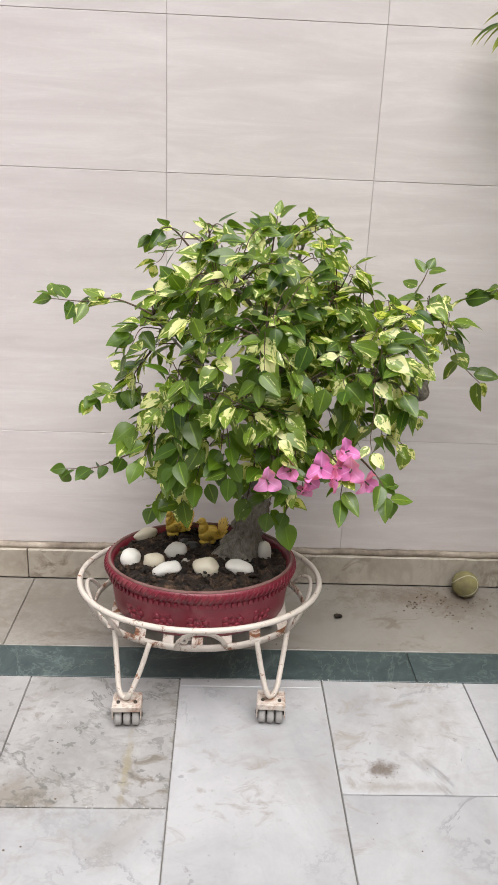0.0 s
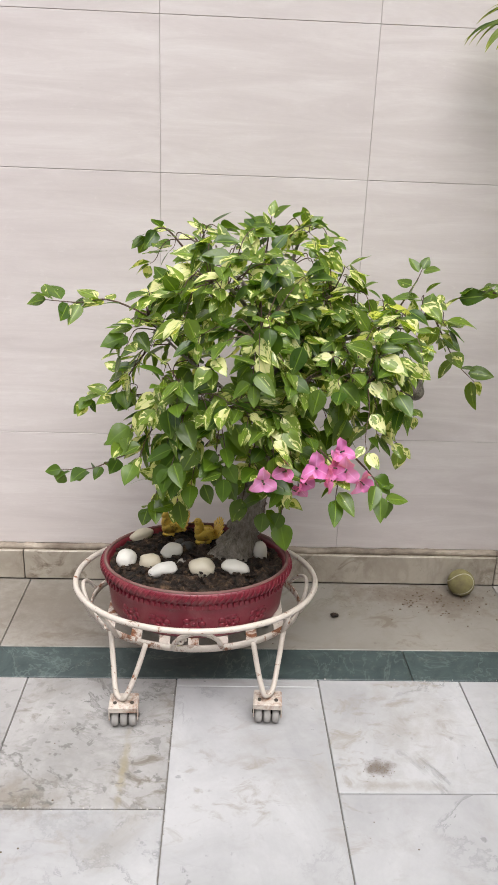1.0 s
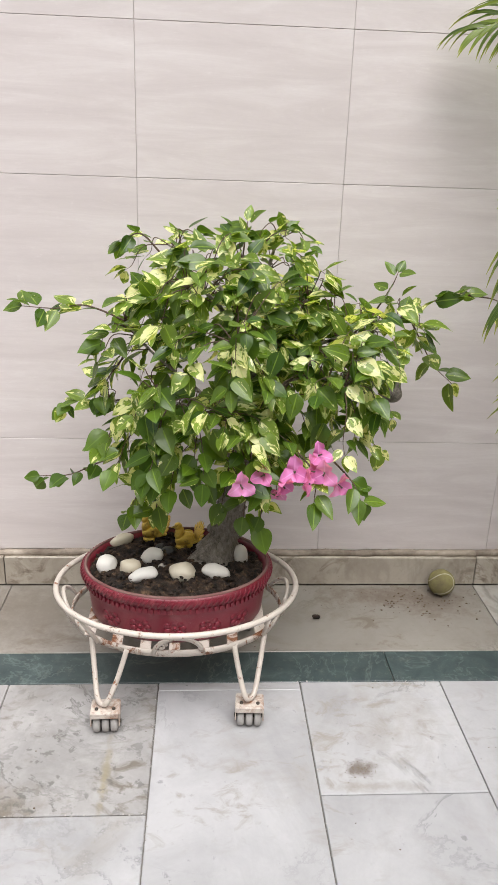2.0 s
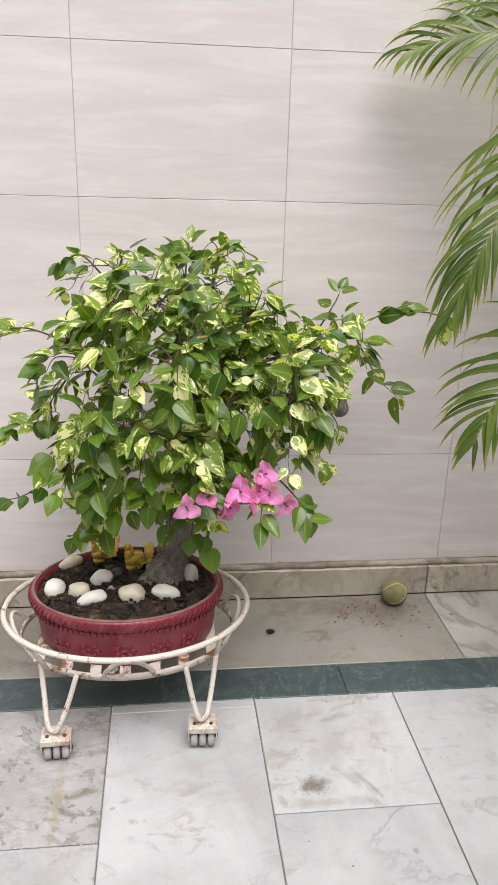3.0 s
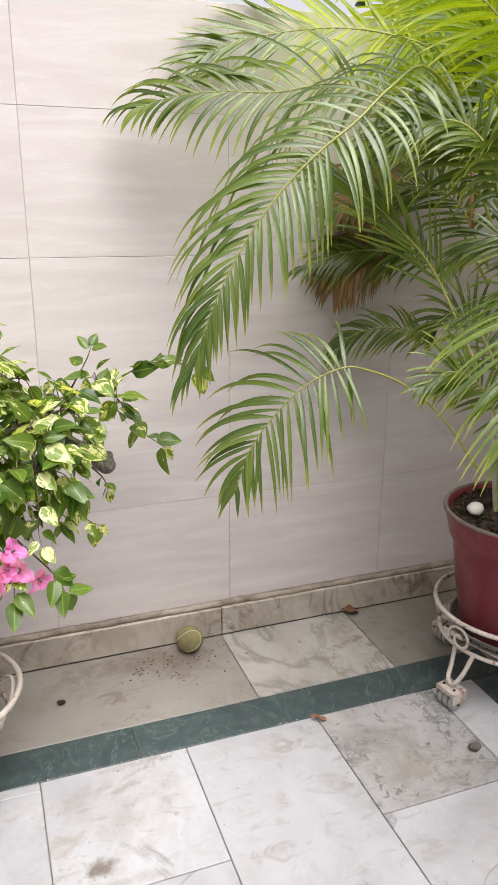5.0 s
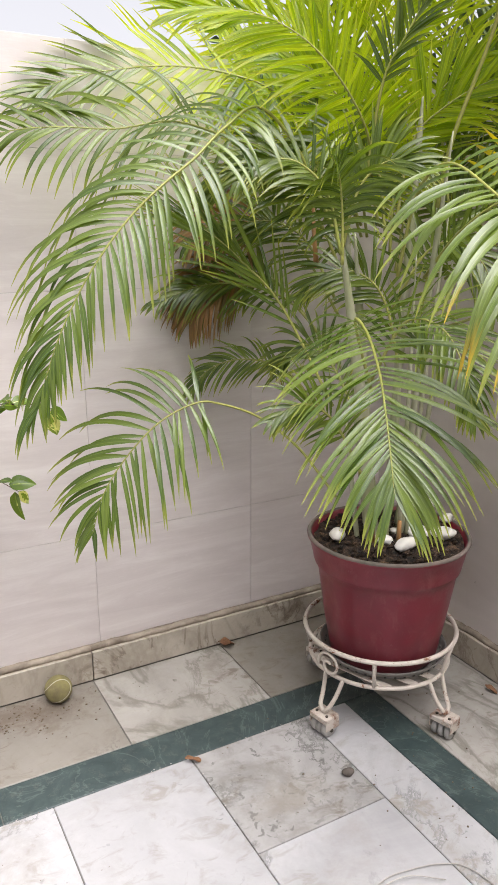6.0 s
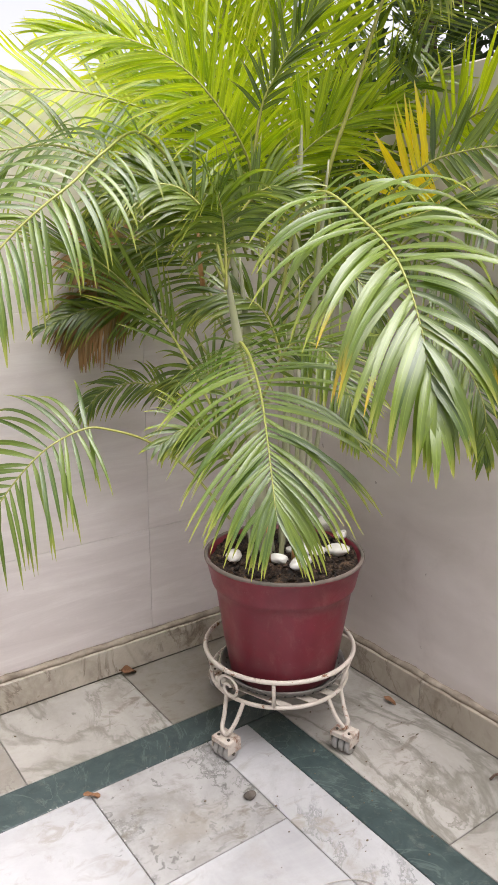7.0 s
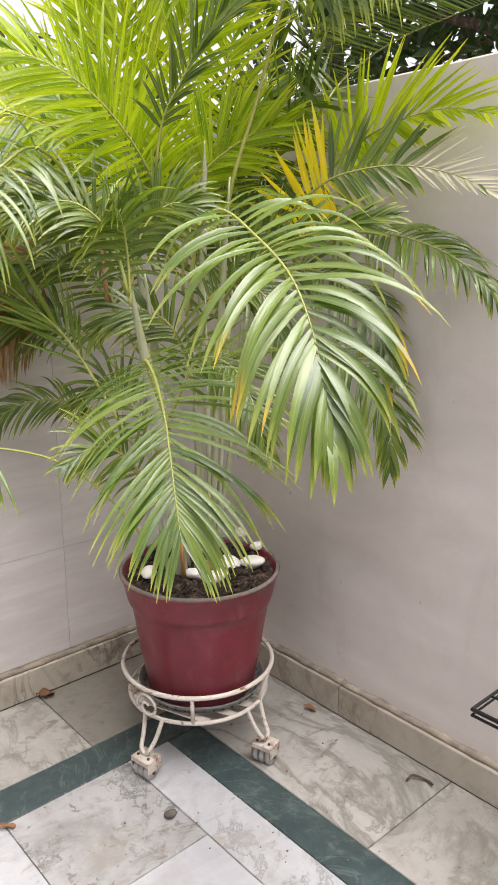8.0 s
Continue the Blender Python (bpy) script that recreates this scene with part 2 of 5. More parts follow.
def box_bm(sx, sy, sz, bevel=0.0, at=(0, 0, 0), segments=1):
    bm = bmesh.new()
    bmesh.ops.create_cube(bm, size=1, matrix=Matrix.Translation(at) @ Matrix.Diagonal((sx, sy, sz, 1)))
    if bevel:
        bmesh.ops.bevel(bm, geom=list(bm.edges), offset=bevel, segments=segments, affect="EDGES", profile=0.6)
    return bm


def tube_into(bm, pts, radii, sides=8, closed=False):
    """A tube along points, with a radius at each, parallel-transported."""
    pts = [Vector(p) for p in pts]
    n = len(pts)
    if not hasattr(radii, "__len__"):
        radii = [radii] * n
    rings, up = [], None
    for i, p in enumerate(pts):
        a = pts[(i - 1) % n] if (closed or i) else pts[0]
        b = pts[(i + 1) % n] if (closed or i < n - 1) else pts[-1]
        d = (b - a).normalized()
        if up is None:
            up = Vector((0, 0, 1)) if abs(d.z) < 0.9 else Vector((1, 0, 0))
        side = d.cross(up)
        if side.length < 1e-4:
            side = d.orthogonal()
        side.normalize()
        up = side.cross(d).normalized()
        rings.append([bm.verts.new(p + radii[i] * (math.cos(2 * math.pi * k / sides) * side + math.sin(2 * math.pi * k / sides) * up)) for k in range(sides)])
    for i in range(n if closed else n - 1):
        r, s = rings[i], rings[(i + 1) % n]
        for k in range(sides):
            bm.faces.new((r[k], r[(k + 1) % sides], s[(k + 1) % sides], s[k]))
    if not closed:
        bm.faces.new(list(reversed(rings[0])))
        bm.faces.new(rings[-1])
    return bm


def tube_bm(pts, radii, sides=8, closed=False):
    return tube_into(bmesh.new(), pts, radii, sides, closed)


def spline(pts, steps):
    """A smooth line through a few points."""
    p = [Vector(q) for q in pts]
    p = [2 * p[0] - p[1], *p, 2 * p[-1] - p[-2]]
    out = []
    for i in range(1, len(p) - 2):
        for k in range(steps):
            t = k / steps
            a, b, c, d = p[i - 1], p[i], p[i + 1], p[i + 2]
            out.append(0.5 * ((2 * b) + (c - a) * t + (2 * a - 5 * b + 4 * c - d) * t * t + (3 * b - a - 3 * c + d) * t ** 3))
    out.append(p[-2])
    return out


def lathe_bm(profile, sides, ax=1.0, ay=1.0, wobble=0.0):
    """Turned shape from (radius, z) pairs; ax, ay stretch it into an oval."""
    bm = bmesh.new()
    rings = []
    for r, z in profile:
        ring = []
        for k in range(sides):
            a = 2 * math.pi * k / sides
            w = 1 + wobble * noise.noise((3 * math.cos(a), 3 * math.sin(a), z * 20))
            ring.append(bm.verts.new((r * ax * w * math.cos(a), r * ay * w * math.sin(a), z)))
        rings.append(ring)
    for r, s in zip(rings, rings[1:]):
        for k in range(sides):
            bm.faces.new((r[k], r[(k + 1) % sides], s[(k + 1) % sides], s[k]))
    bm.faces.new(list(reversed(rings[0])))
    bm.faces.new(rings[-1])
    return bm


def pebble_bm(sx, sy, sz, seed):
    bm = bmesh.new()
    bmesh.ops.create_icosphere(bm, subdivisions=3, radius=1)
    for v in bm.verts:
        k = 1.10 + 0.24 * noise.noise(v.co * 1.1 + Vector((seed * 7.3, seed, 0))) + 0.05 * noise.noise(v.co * 2.5 + Vector((seed, 3, 1)))
        v.co = Vector((v.co.x * sx, v.co.y * sy, v.co.z * sz)) * k
    return bm


# ---- the large structure ----
WALL_TOP, RIGHT = 1.515, 1.80
ground = tagged(new("ground", finish(box_bm(240, 240, 0.2, at=(0, 0, -0.16)), "ground", M_EARTH, False)), "bare brown earth round the tiled courtyard", "ground", kind="structure")

wall_back = tagged(new("wall_back", finish(box_bm(4.6, 0.16, WALL_TOP - 0.004, at=(RIGHT - 2.14, 0.0822, (WALL_TOP - 0.004) / 2)), "wall_back", M_WGROUT, False)), "low courtyard wall faced with beige streaked tiles", "wall", kind="structure")
wall_right = tagged(new("wall_right", finish(box_bm(0.16, 3.31, WALL_TOP, 0.004, at=(RIGHT + 0.08, -1.647, WALL_TOP / 2)), "wall_right", M_PLASTER, False)), "low beige rendered courtyard wall, slightly soiled", "wall", kind="structure")
# two unseen walls, added to close the yard and hold back low sky light
wall_house = tagged(new("wall_house", finish(box_bm(4.9, 0.2, 2.7, at=(-0.45, -3.42, 1.34)), "wall_house", M_UNSEEN_WALL, False)), "plain pale unseen wall added behind the camera to limit frontal light", "wall", kind="structure")
wall_left = tagged(new("wall_left", finish(box_bm(0.16, 3.6, 1.52, at=(-2.79, -1.72, 0.75)), "wall_left", M_UNSEEN_WALL, False)), "plain pale unseen wall added at the left to limit side light", "wall", kind="structure")
floor = tagged(new("floor", finish(box_bm(4.5, 3.31, 0.06, at=(-0.45, -1.645, -0.035)), "floor", M_GROUT, False)), "courtyard floor of white marble slabs with dark joints", "floor", kind="structure")


# ---- plant stands and pots ----
def ellipse(cx, cy, z, ax, ay, n=64):
    return [(cx + ax * math.cos(2 * math.pi * k / n), cy + ay * math.sin(2 * math.pi * k / n), z) for k in range(n)]


def caster(parent, x, y, turn):
    """A twin-axle caster: a pressed bracket over three small wheels in front and behind."""
    at = pose(x, y, 0, 0, 0, turn)
    bm = box_bm(0.052, 0.044, 0.003, 0.001, (0, 0, 0.0505))
    for sx in (-0.0265, 0.0265):
        bmesh.ops.create_cube(bm, size=1, matrix=Matrix.Translation((sx, 0, 0.036)) @ Matrix.Diagonal((0.002, 0.040, 0.028, 1)))
    bmesh.ops.create_cube(bm, size=1, matrix=Matrix.Translation((0, -0.021, 0.0455)) @ Matrix.Diagonal((0.05, 0.002, 0.009, 1)))
    body = part("caster", bm, M_CASTER, parent, "cream painted caster bracket with grey wheels", False, at)
    for hx in (-0.016, 0.016):
        part("bolt", tube_bm([(hx, -0.008, 0.0515), (hx, -0.008, 0.0545)], 0.0035, 8), M_AXLE, body, "dark rusty bolt")
    for wy in (-0.002,):
        for wx in (-0.0165, 0, 0.0165):
            w = bmesh.new()
            prof = ((0.0001, -0.0070), (0.014, -0.0070), (0.0185, -0.0056), (0.0195, -0.002), (0.0195, 0.002), (0.0185, 0.0056), (0.014, 0.0070), (0.0001, 0.0070))
            rings = [[w.verts.new((z, r * math.cos(2 * math.pi * k / 20), r * math.sin(2 * math.pi * k / 20))) for k in range(20)] for r, z in prof]
            for a, b in zip(rings, rings[1:]):
                for k in range(20):
                    w.faces.new((a[k], a[(k + 1) % 20], b[(k + 1) % 20], b[k]))
            part("wheel", w, M_WHEEL, body, "", True, Matrix.Translation((wx, wy, 0.0196)))
        part("axle", tube_bm([(-0.029, wy, 0.0196), (0.029, wy, 0.0196)], 0.004, 8), M_AXLE, body, "dark steel axle")
    return body


def leg(parent, tops, foot, rod=0.0052):
    """One rod bent into a narrow U: down from the band, under, and up again."""
    (ax, ay, az), (bx, by, bz) = tops
    fx, fy, fz = foot
    d = Vector((bx - ax, by - ay, 0)).normalized() * 0.012
    pts = spline([(ax, ay, az), (ax * 0.5 + (fx - d.x) * 0.5, ay * 0.5 + (fy - d.y) * 0.5, (az + fz) / 2), (fx - d.x, fy - d.y, fz + 0.016), (fx, fy, fz + 0.004), (fx + d.x, fy + d.y, fz + 0.016),
                  (bx * 0.5 + (fx + d.x) * 0.5, by * 0.5 + (fy + d.y) * 0.5, (bz + fz) / 2), (bx, by, bz)], 6)
    return part("leg", tube_bm(pts, rod, 8), M_CREAM, parent)


def band_bm(cx, cy, z0, z1, ax, ay, thick=0.003, n=64):
    bm = bmesh.new()
    prof = ((0, z0), (0, z1), (-thick, z1), (-thick, z0))
    rings = [[bm.verts.new((cx + (ax + o) * math.cos(2 * math.pi * k / n), cy + (ay + o) * math.sin(2 * math.pi * k / n), z)) for k in range(n)] for o, z in prof]
    for i in range(4):
        a, b = rings[i], rings[(i + 1) % 4]
        for k in range(n):
            bm.faces.new((a[k], a[(k + 1) % n], b[(k + 1) % n], b[k]))
    return bm


def thing(name, x, y, z, label, category, group="", turn=0):
    ob = new(name)
    ob.empty_display_size = 0.05
    ob.matrix_basis = pose(x, y, z, 0, 0, turn)
    return tagged(ob, label, category, group)


# oval stand under the small tree
STAND = (0.10, -0.375)
oval_stand = thing("plant_stand", *STAND, 0, "oval cream-painted wrought iron plant stand with rust patches on casters", "plant stand", "plant stands")
AX, AY, RZ, BZ, BX, BY = 0.243, 0.191, 0.221, 0.165, 0.215, 0.166
part("top_ring", tube_bm(ellipse(0, 0, RZ, AX, AY, 80), 0.0058, 8, True), M_CREAM, oval_stand)
part("lower_band", band_bm(0, 0, BZ - 0.007, BZ + 0.007, BX, BY, 0.003, 80), M_RUSTY, oval_stand, "rusty flat iron band")
for k in range(7):
    x = -0.165 + 0.055 * k
    half = BY * math.sqrt(max(0, 1 - (x / BX) ** 2)) - 0.002
    part("slat", box_bm(0.021, 2 * half, 0.003, 0.0008, (x, 0, BZ)), M_RUSTY, oval_stand, smooth=False)
for a in (222, 318, 195, 345, 130, 50, 100):
    c, s_ = math.cos(radians(a)), math.sin(radians(a))
    c2, s2 = math.cos(radians(a + 5)), math.sin(radians(a + 5))
    part("strut", tube_bm([(BX * c2, BY * s2, BZ - 0.004), (AX * c, AY * s_, RZ)], 0.0046, 6), M_CREAM, oval_stand)


def arch(parent, ang, ring_x, ring_y, z0, height, width, rod=0.0042):
    """A bent-rod arch standing on the band between two places."""
    pts = []
    for k in range(15):
        u = k / 14
        a = radians(ang) + (u - 0.5) * width
        rise = math.sin(math.pi * u) ** 0.6
        f = 1 + 0.07 * rise
        pts.append((ring_x * f * math.cos(a), ring_y * f * math.sin(a), z0 + height * rise))
    return part("arch", tube_bm(pts, rod, 6), M_CREAM, parent)


for ang, width in ((272, 0.44), (182, 0.5), (8, 0.55), (90, 0.44)):
    arch(oval_stand, ang, BX, BY, BZ, 0.042, width)
curl = [(BX * math.cos(radians(264)) + 0.009 * (1 - k / 26) * math.cos(k * 0.42), -BY - 0.002, BZ + 0.020 + 0.010 * (1 - k / 26) * math.sin(k * 0.42)) for k in range(20)]
part("scroll", tube_bm(curl, 0.003, 6), M_CREAM, oval_stand)
for fx, fy in ((-0.130, -0.172), (0.145, -0.160), (-0.130, 0.160), (0.145, 0.160)):
    sgn = 1 if fy > 0 else -1

    def on_band(x):
        return sgn * BY * math.sqrt(1 - (x / BX) ** 2) * 0.995
    a, b = (fx - 0.030, fx + 0.041) if fx < 0 else (fx - 0.032, fx + 0.030)
    leg(oval_stand, ((a, on_band(a), BZ), (b, on_band(b), BZ)), (fx - (0.005 if fx < 0 else 0), fy, 0.053))
    caster(oval_stand, fx, fy, 2 if fx < 0 else -3)

# round stand under the palm
PALM = (1.466, -0.436)
round_stand = thing("plant_stand", *PALM, 0, "round cream-painted iron plant stand with scrolls on swivelled casters", "plant stand", "plant stands")
part("top_ring", tube_bm(ellipse(0, 0, 0.208, 0.180, 0.181, 64), 0.0055, 8, True), M_CREAM, round_stand)
part("lower_ring", tube_bm(ellipse(0, 0, 0.136, 0.166, 0.166, 64), 0.0050, 8, True), M_CREAM, round_stand)
for k in range(6):
    x = -0.125 + 0.05 * k
    half = math.sqrt(0.164 ** 2 - x * x)
    part("slat", box_bm(0.020, 2 * half, 0.003, 0.0008, (x, 0, 0.137)), M_CREAM, round_stand, smooth=False, at=pose(0, 0, 0, 0, 0, 20))
for a, lean in ((228, 0), (305, 14), (150, 10), (60, 0), (355, 8), (100, 10)):
    c, s_, c2, s2 = math.cos(radians(a)), math.sin(radians(a)), math.cos(radians(a - lean)), math.sin(radians(a - lean))
    part("strut", tube_bm([(0.166 * c2, 0.166 * s2, 0.136), (0.180 * c, 0.180 * s_, 0.208)], 0.0048, 6), M_CREAM, round_stand)
for a0 in (193, 13):
    pts = []
    for k in range(34):
        u = k / 33
        r = 0.034 * (1 - 0.82 * u)
        t = radians(200) - u * radians(520)
        along, up = r * math.cos(t), r * math.sin(t)
        ang = radians(a0) + along / 0.18
        pts.append((0.182 * math.cos(ang), 0.182 * math.sin(ang), 0.168 + up))
    part("scroll", tube_bm(pts, 0.0036, 6), M_CREAM, round_stand)
for a, tw in ((194, 10), (284, 16), (13, 40), (103, 10)):
    def at_angle(q, r, z):
        return (r * math.cos(radians(q)), r * math.sin(radians(q)), z)
    fx, fy, _ = at_angle(a, 0.196, 0)
    leg(round_stand, (at_angle(a - 9, 0.166, 0.136), at_angle(a + 9, 0.166, 0.136)), (fx, fy, 0.053))
    caster(round_stand, fx, fy, tw - 90)

# oval pot
oval_pot = thing("plant_pot", *STAND, BZ + 0.002, "oval maroon terracotta bonsai pot with rope rim and rosettes", "plant pot", "plant pots")
prof = ((0.60, 0.0), (0.885, 0.0), (0.905, 0.006), (0.918, 0.03), (0.932, 0.055), (0.945, 0.066), (0.955, 0.070), (0.945, 0.074), (0.955, 0.079), (0.985, 0.086), (1.0, 0.094), (0.985, 0.1015), (0.955, 0.104), (0.925, 0.101), (0.905, 0.092), (0.88, 0.05), (0.55, 0.04))
part("body", lathe_bm(prof, 96, 0.192, 0.150), M_MAROON, oval_pot)
rope = bmesh.new()
n = 92
for k in range(n):
    a = 2 * math.pi * k / n
    pts = []
    for j in range(5):
        u = j / 4
        b = a + (u - 0.5) * 0.075
        r = 0.975 + 0.028 * math.sin(math.pi * (0.15 + 0.75 * u))
        pts.append((0.192 * r * math.cos(b), 0.150 * r * math.sin(b), 0.082 + 0.021 * u))
    tube_into(rope, pts, [0.0009, 0.0016, 0.0019, 0.0016, 0.0009], 5)
part("rope_rim", rope, M_MAROON, oval_pot)
part("rim_edge", tube_bm(ellipse(0, 0, 0.1035, 0.192 * 0.952, 0.150 * 0.952, 80), 0.0032, 6, True), M_LIP, oval_pot, "worn dusty pot lip")
beads = bmesh.new()
for k in range(96):
    a = 2 * math.pi * (k + 0.5) / 96
    bmesh.ops.create_cube(beads, size=1, matrix=Matrix.Translation((0.192 * 0.955 * math.cos(a), 0.150 * 0.955 * math.sin(a), 0.0735)) @ Matrix.Rotation(math.atan2(math.sin(a) / 0.150, math.cos(a) / 0.192), 4, "Z") @ Matrix.Diagonal((0.006, 0.0052, 0.009, 1)))
part("beading", beads, M_MAROON, oval_pot, smooth=False)
for k in range(8):
    a = radians(226 + 22 * (k % 5) - (0 if k < 5 else 160))
    bm = bmesh.new()
    for j in range(7):
        q = 2 * math.pi * j / 7
        bmesh.ops.create_icosphere(bm, subdivisions=1, radius=1, matrix=Matrix.Translation((0, 0.0150 * math.cos(q), 0.0135 * math.sin(q))) @ Matrix.Diagonal((0.0015, 0.0084, 0.0078, 1)))
    bmesh.ops.create_icosphere(bm, subdivisions=1, radius=1, matrix=Matrix.Diagonal((0.003, 0.0045, 0.0045, 1)))
    nrm = math.atan2(math.sin(a) / 0.150, math.cos(a) / 0.192)
    part("rosette", bm, M_MAROON, oval_pot, at=Matrix.Translation((0.192 * 0.921 * math.cos(a), 0.150 * 0.921 * math.sin(a), 0.034)) @ Matrix.Rotation(nrm, 4, "Z"))


def soil_bm(rx, ry, seed, mound=0.0):
    bm = bmesh.new()
    rings, n = [], 56
    for i in range(1, 15):
        f = i / 14
        ring = []
        for k in range(n):
            a = 2 * math.pi * k / n
            x, y = rx * f * math.cos(a), ry * f * math.sin(a)
            z = mound * (1 - f * f) + 0.017 * noise.noise((x * 42 + seed, y * 42, 1)) + 0.011 * noise.noise((x * 110, y * 110, seed))
            ring.append(bm.verts.new((x, y, z)))
        rings.append(ring)
    bm.faces.new(rings[0])
    for a, b in zip(rings, rings[1:]):
        for k in range(n):
            bm.faces.new((a[k], b[k], b[(k + 1) % n], a[(k + 1) % n]))
    rng = random.Random(seed)
    for _ in range(900):
        a, f = rng.uniform(0, 2 * math.pi), math.sqrt(rng.random()) * 0.95
        r = rng.uniform(0.0015, 0.0042) * (2.0 if rng.random() < 0.3 else 1)
        x, y = rx * f * math.cos(a), ry * f * math.sin(a)
        bmesh.ops.create_icosphere(bm, subdivisions=1, radius=r, matrix=Matrix.Translation((x, y, mound * (1 - f * f) + r * 0.4)) @ Matrix.Diagonal((1, rng.uniform(0.6, 1), rng.uniform(0.5, 0.9), 1)))
    # flat scraps of bark and dead leaf
    for _ in range(170):
        a, f = rng.uniform(0, 2 * math.pi), math.sqrt(rng.random()) * 0.93
        x, y = rx * f * math.cos(a), ry * f * math.sin(a)
        turn = Matrix.Rotation(rng.uniform(0, 6.28), 4, "Z") @ Matrix.Rotation(rng.uniform(-0.7, 0.7), 4, "X")
        bmesh.ops.create_icosphere(bm, subdivisions=1, radius=rng.uniform(0.004, 0.009), matrix=Matrix.Translation((x, y, mound * (1 - f * f) + 0.006)) @ turn @ Matrix.Diagonal((1, 0.55, 0.22, 1)))
    return bm


soil = tagged(new("soil", finish(soil_bm(0.180, 0.139, 3, 0.010), "soil", M_SOIL)), "crumbly dark brown potting soil in the oval pot", "soil", kind="stuff")
soil.location = (*STAND, 0.258)


def pebble(x, y, z, size, turn, seed, material, label, group):
    ob = new("pebble", finish(pebble_bm(size[0], size[1] * 1.05, size[2] * 1.15, seed), "pebble", material))
    ob.matrix_basis = pose(x, y, z, (seed * 37) % 24 - 12, (seed * 53) % 30 - 15, turn)
    return tagged(ob, label, "pebble", group)


W_LABEL, C_LABEL = "smooth white pebble lying on the dark soil", "smooth cream pebble lying on the dark soil"
for i, (x, y, size, turn, kind) in enumerate((
        (-0.039, -0.395, (0.019, 0.017, 0.015), 20, 0), (0.008, -0.405, (0.021, 0.015, 0.013), -10, 1), (0.048, -0.362, (0.021, 0.016, 0.015), 15, 0), (0.036, -0.437, (0.027, 0.014, 0.012), 8, 0),
        (0.111, -0.424, (0.024, 0.018, 0.015), 0, 1), (0.177, -0.425, (0.025, 0.014, 0.012), -8, 0), (0.228, -0.362, (0.014, 0.014, 0.021), 0, 0), (-0.020, -0.292, (0.023, 0.010, 0.011), 25, 1))):
    pebble(x, y, 0.272 if i != 6 else 0.275, size, turn, i + 1, (M_PEBBLE, M_CREAMPEB)[kind], (W_LABEL, C_LABEL)[kind], "pebbles in the oval pot")
pebble(0.071, -0.392, 0.262, (0.010, 0.008, 0.008), 0, 12, M_CEMENT, "small grey-brown stone lying on the dark soil", "pebbles in the oval pot")


def gold_material():
    m = Mat("worn_gold_paint")
    v = m.coords((1, 1, 1))
    a, f = m.noise(v, 60, 5, 0.7), m.noise(v, 320, 3, 0.7)
    col = m.mix(m.grey(a, 0.54, 0.70), (0.72, 0.50, 0.09), (0.14, 0.085, 0.02))
    return m.out(col, 0.32, f, 0.8, 0.002, 0.5)


M_GOLD = gold_material()


def bird_bm():
    """A small perched bird with a raised fan tail, on a rough base."""
    bm = bmesh.new()

    def ball(x, y, z, a, b, c, tilt=0):
        bmesh.ops.create_icosphere(bm, subdivisions=3, radius=1, matrix=Matrix.Translation((x, y, z)) @ Matrix.Rotation(radians(tilt), 4, "Y") @ Matrix.Diagonal((a, b, c, 1)))
    ball(0.002, 0, 0.027, 0.024, 0.016, 0.016, -14)
    ball(-0.011, 0, 0.042, 0.011, 0.0105, 0.018, 12)
    ball(-0.014, 0, 0.059, 0.0095, 0.0085, 0.0095)
    bmesh.ops.create_cone(bm, cap_ends=True, segments=8, radius1=0.0032, radius2=0.0004, depth=0.011, matrix=Matrix.Translation((-0.0255, 0, 0.0585)) @ Matrix.Rotation(radians(-98), 4, "Y"))
    for side in (-1, 1):
        ball(0.005, 0.0135 * side, 0.031, 0.019, 0.0045, 0.011, -10)
        for k in range(4):
            ball(0.008 + 0.004 * k, 0.0155 * side, 0.034 - 0.004 * k, 0.011, 0.0022, 0.0028, -12)
    # upright fan tail of ribbed feathers
    for k in range(9):
        a = radians(-64 + 16 * k)
        bmesh.ops.create_icosphere(bm, subdivisions=2, radius=1, matrix=Matrix.Translation((0.026, 0, 0.020)) @ Matrix.Rotation(radians(24), 4, "Y") @ Matrix.Rotation(a, 4, "X") @ Matrix.Translation((0, 0, 0.024)) @ Matrix.Diagonal((0.0024, 0.0052, 0.024, 1)))
    ball(0.0, 0.0, 0.008, 0.020, 0.013, 0.009)
    return bm


bird = tagged(new("bird_ornament", finish(bird_bm(), "bird_ornament", M_GOLD)), "worn gold painted bird ornament standing on the soil", "ornament", "bird ornaments")
bird.matrix_basis = pose(0.112, -0.312, 0.262, 0, 0, 12) @ Matrix.Scale(0.92, 4)
copy_thing(bird, pose(0.040, -0.268, 0.256, 0, 0, 5))

for k, (x, y, size) in enumerate(((0.080, -0.335, (0.016, 0.010, 0.009)), (0.128, -0.290, (0.018, 0.009, 0.014)), (0.062, -0.318, (0.010, 0.009, 0.007)), (0.150, -0.318, (0.010, 0.008, 0.012)))):
    pebble(x, y, 0.268, size, 40 * k, k + 61, M_PLASTIC, "rough black charcoal lump lying on the dark soil", "charcoal lumps in the oval pot")

# round pot of the palm
round_pot = thing("plant_pot", PALM[0] + 0.008, PALM[1] - 0.004, 0.1445, "tall round maroon painted plastic pot with dusty rim", "plant pot", "plant pots")
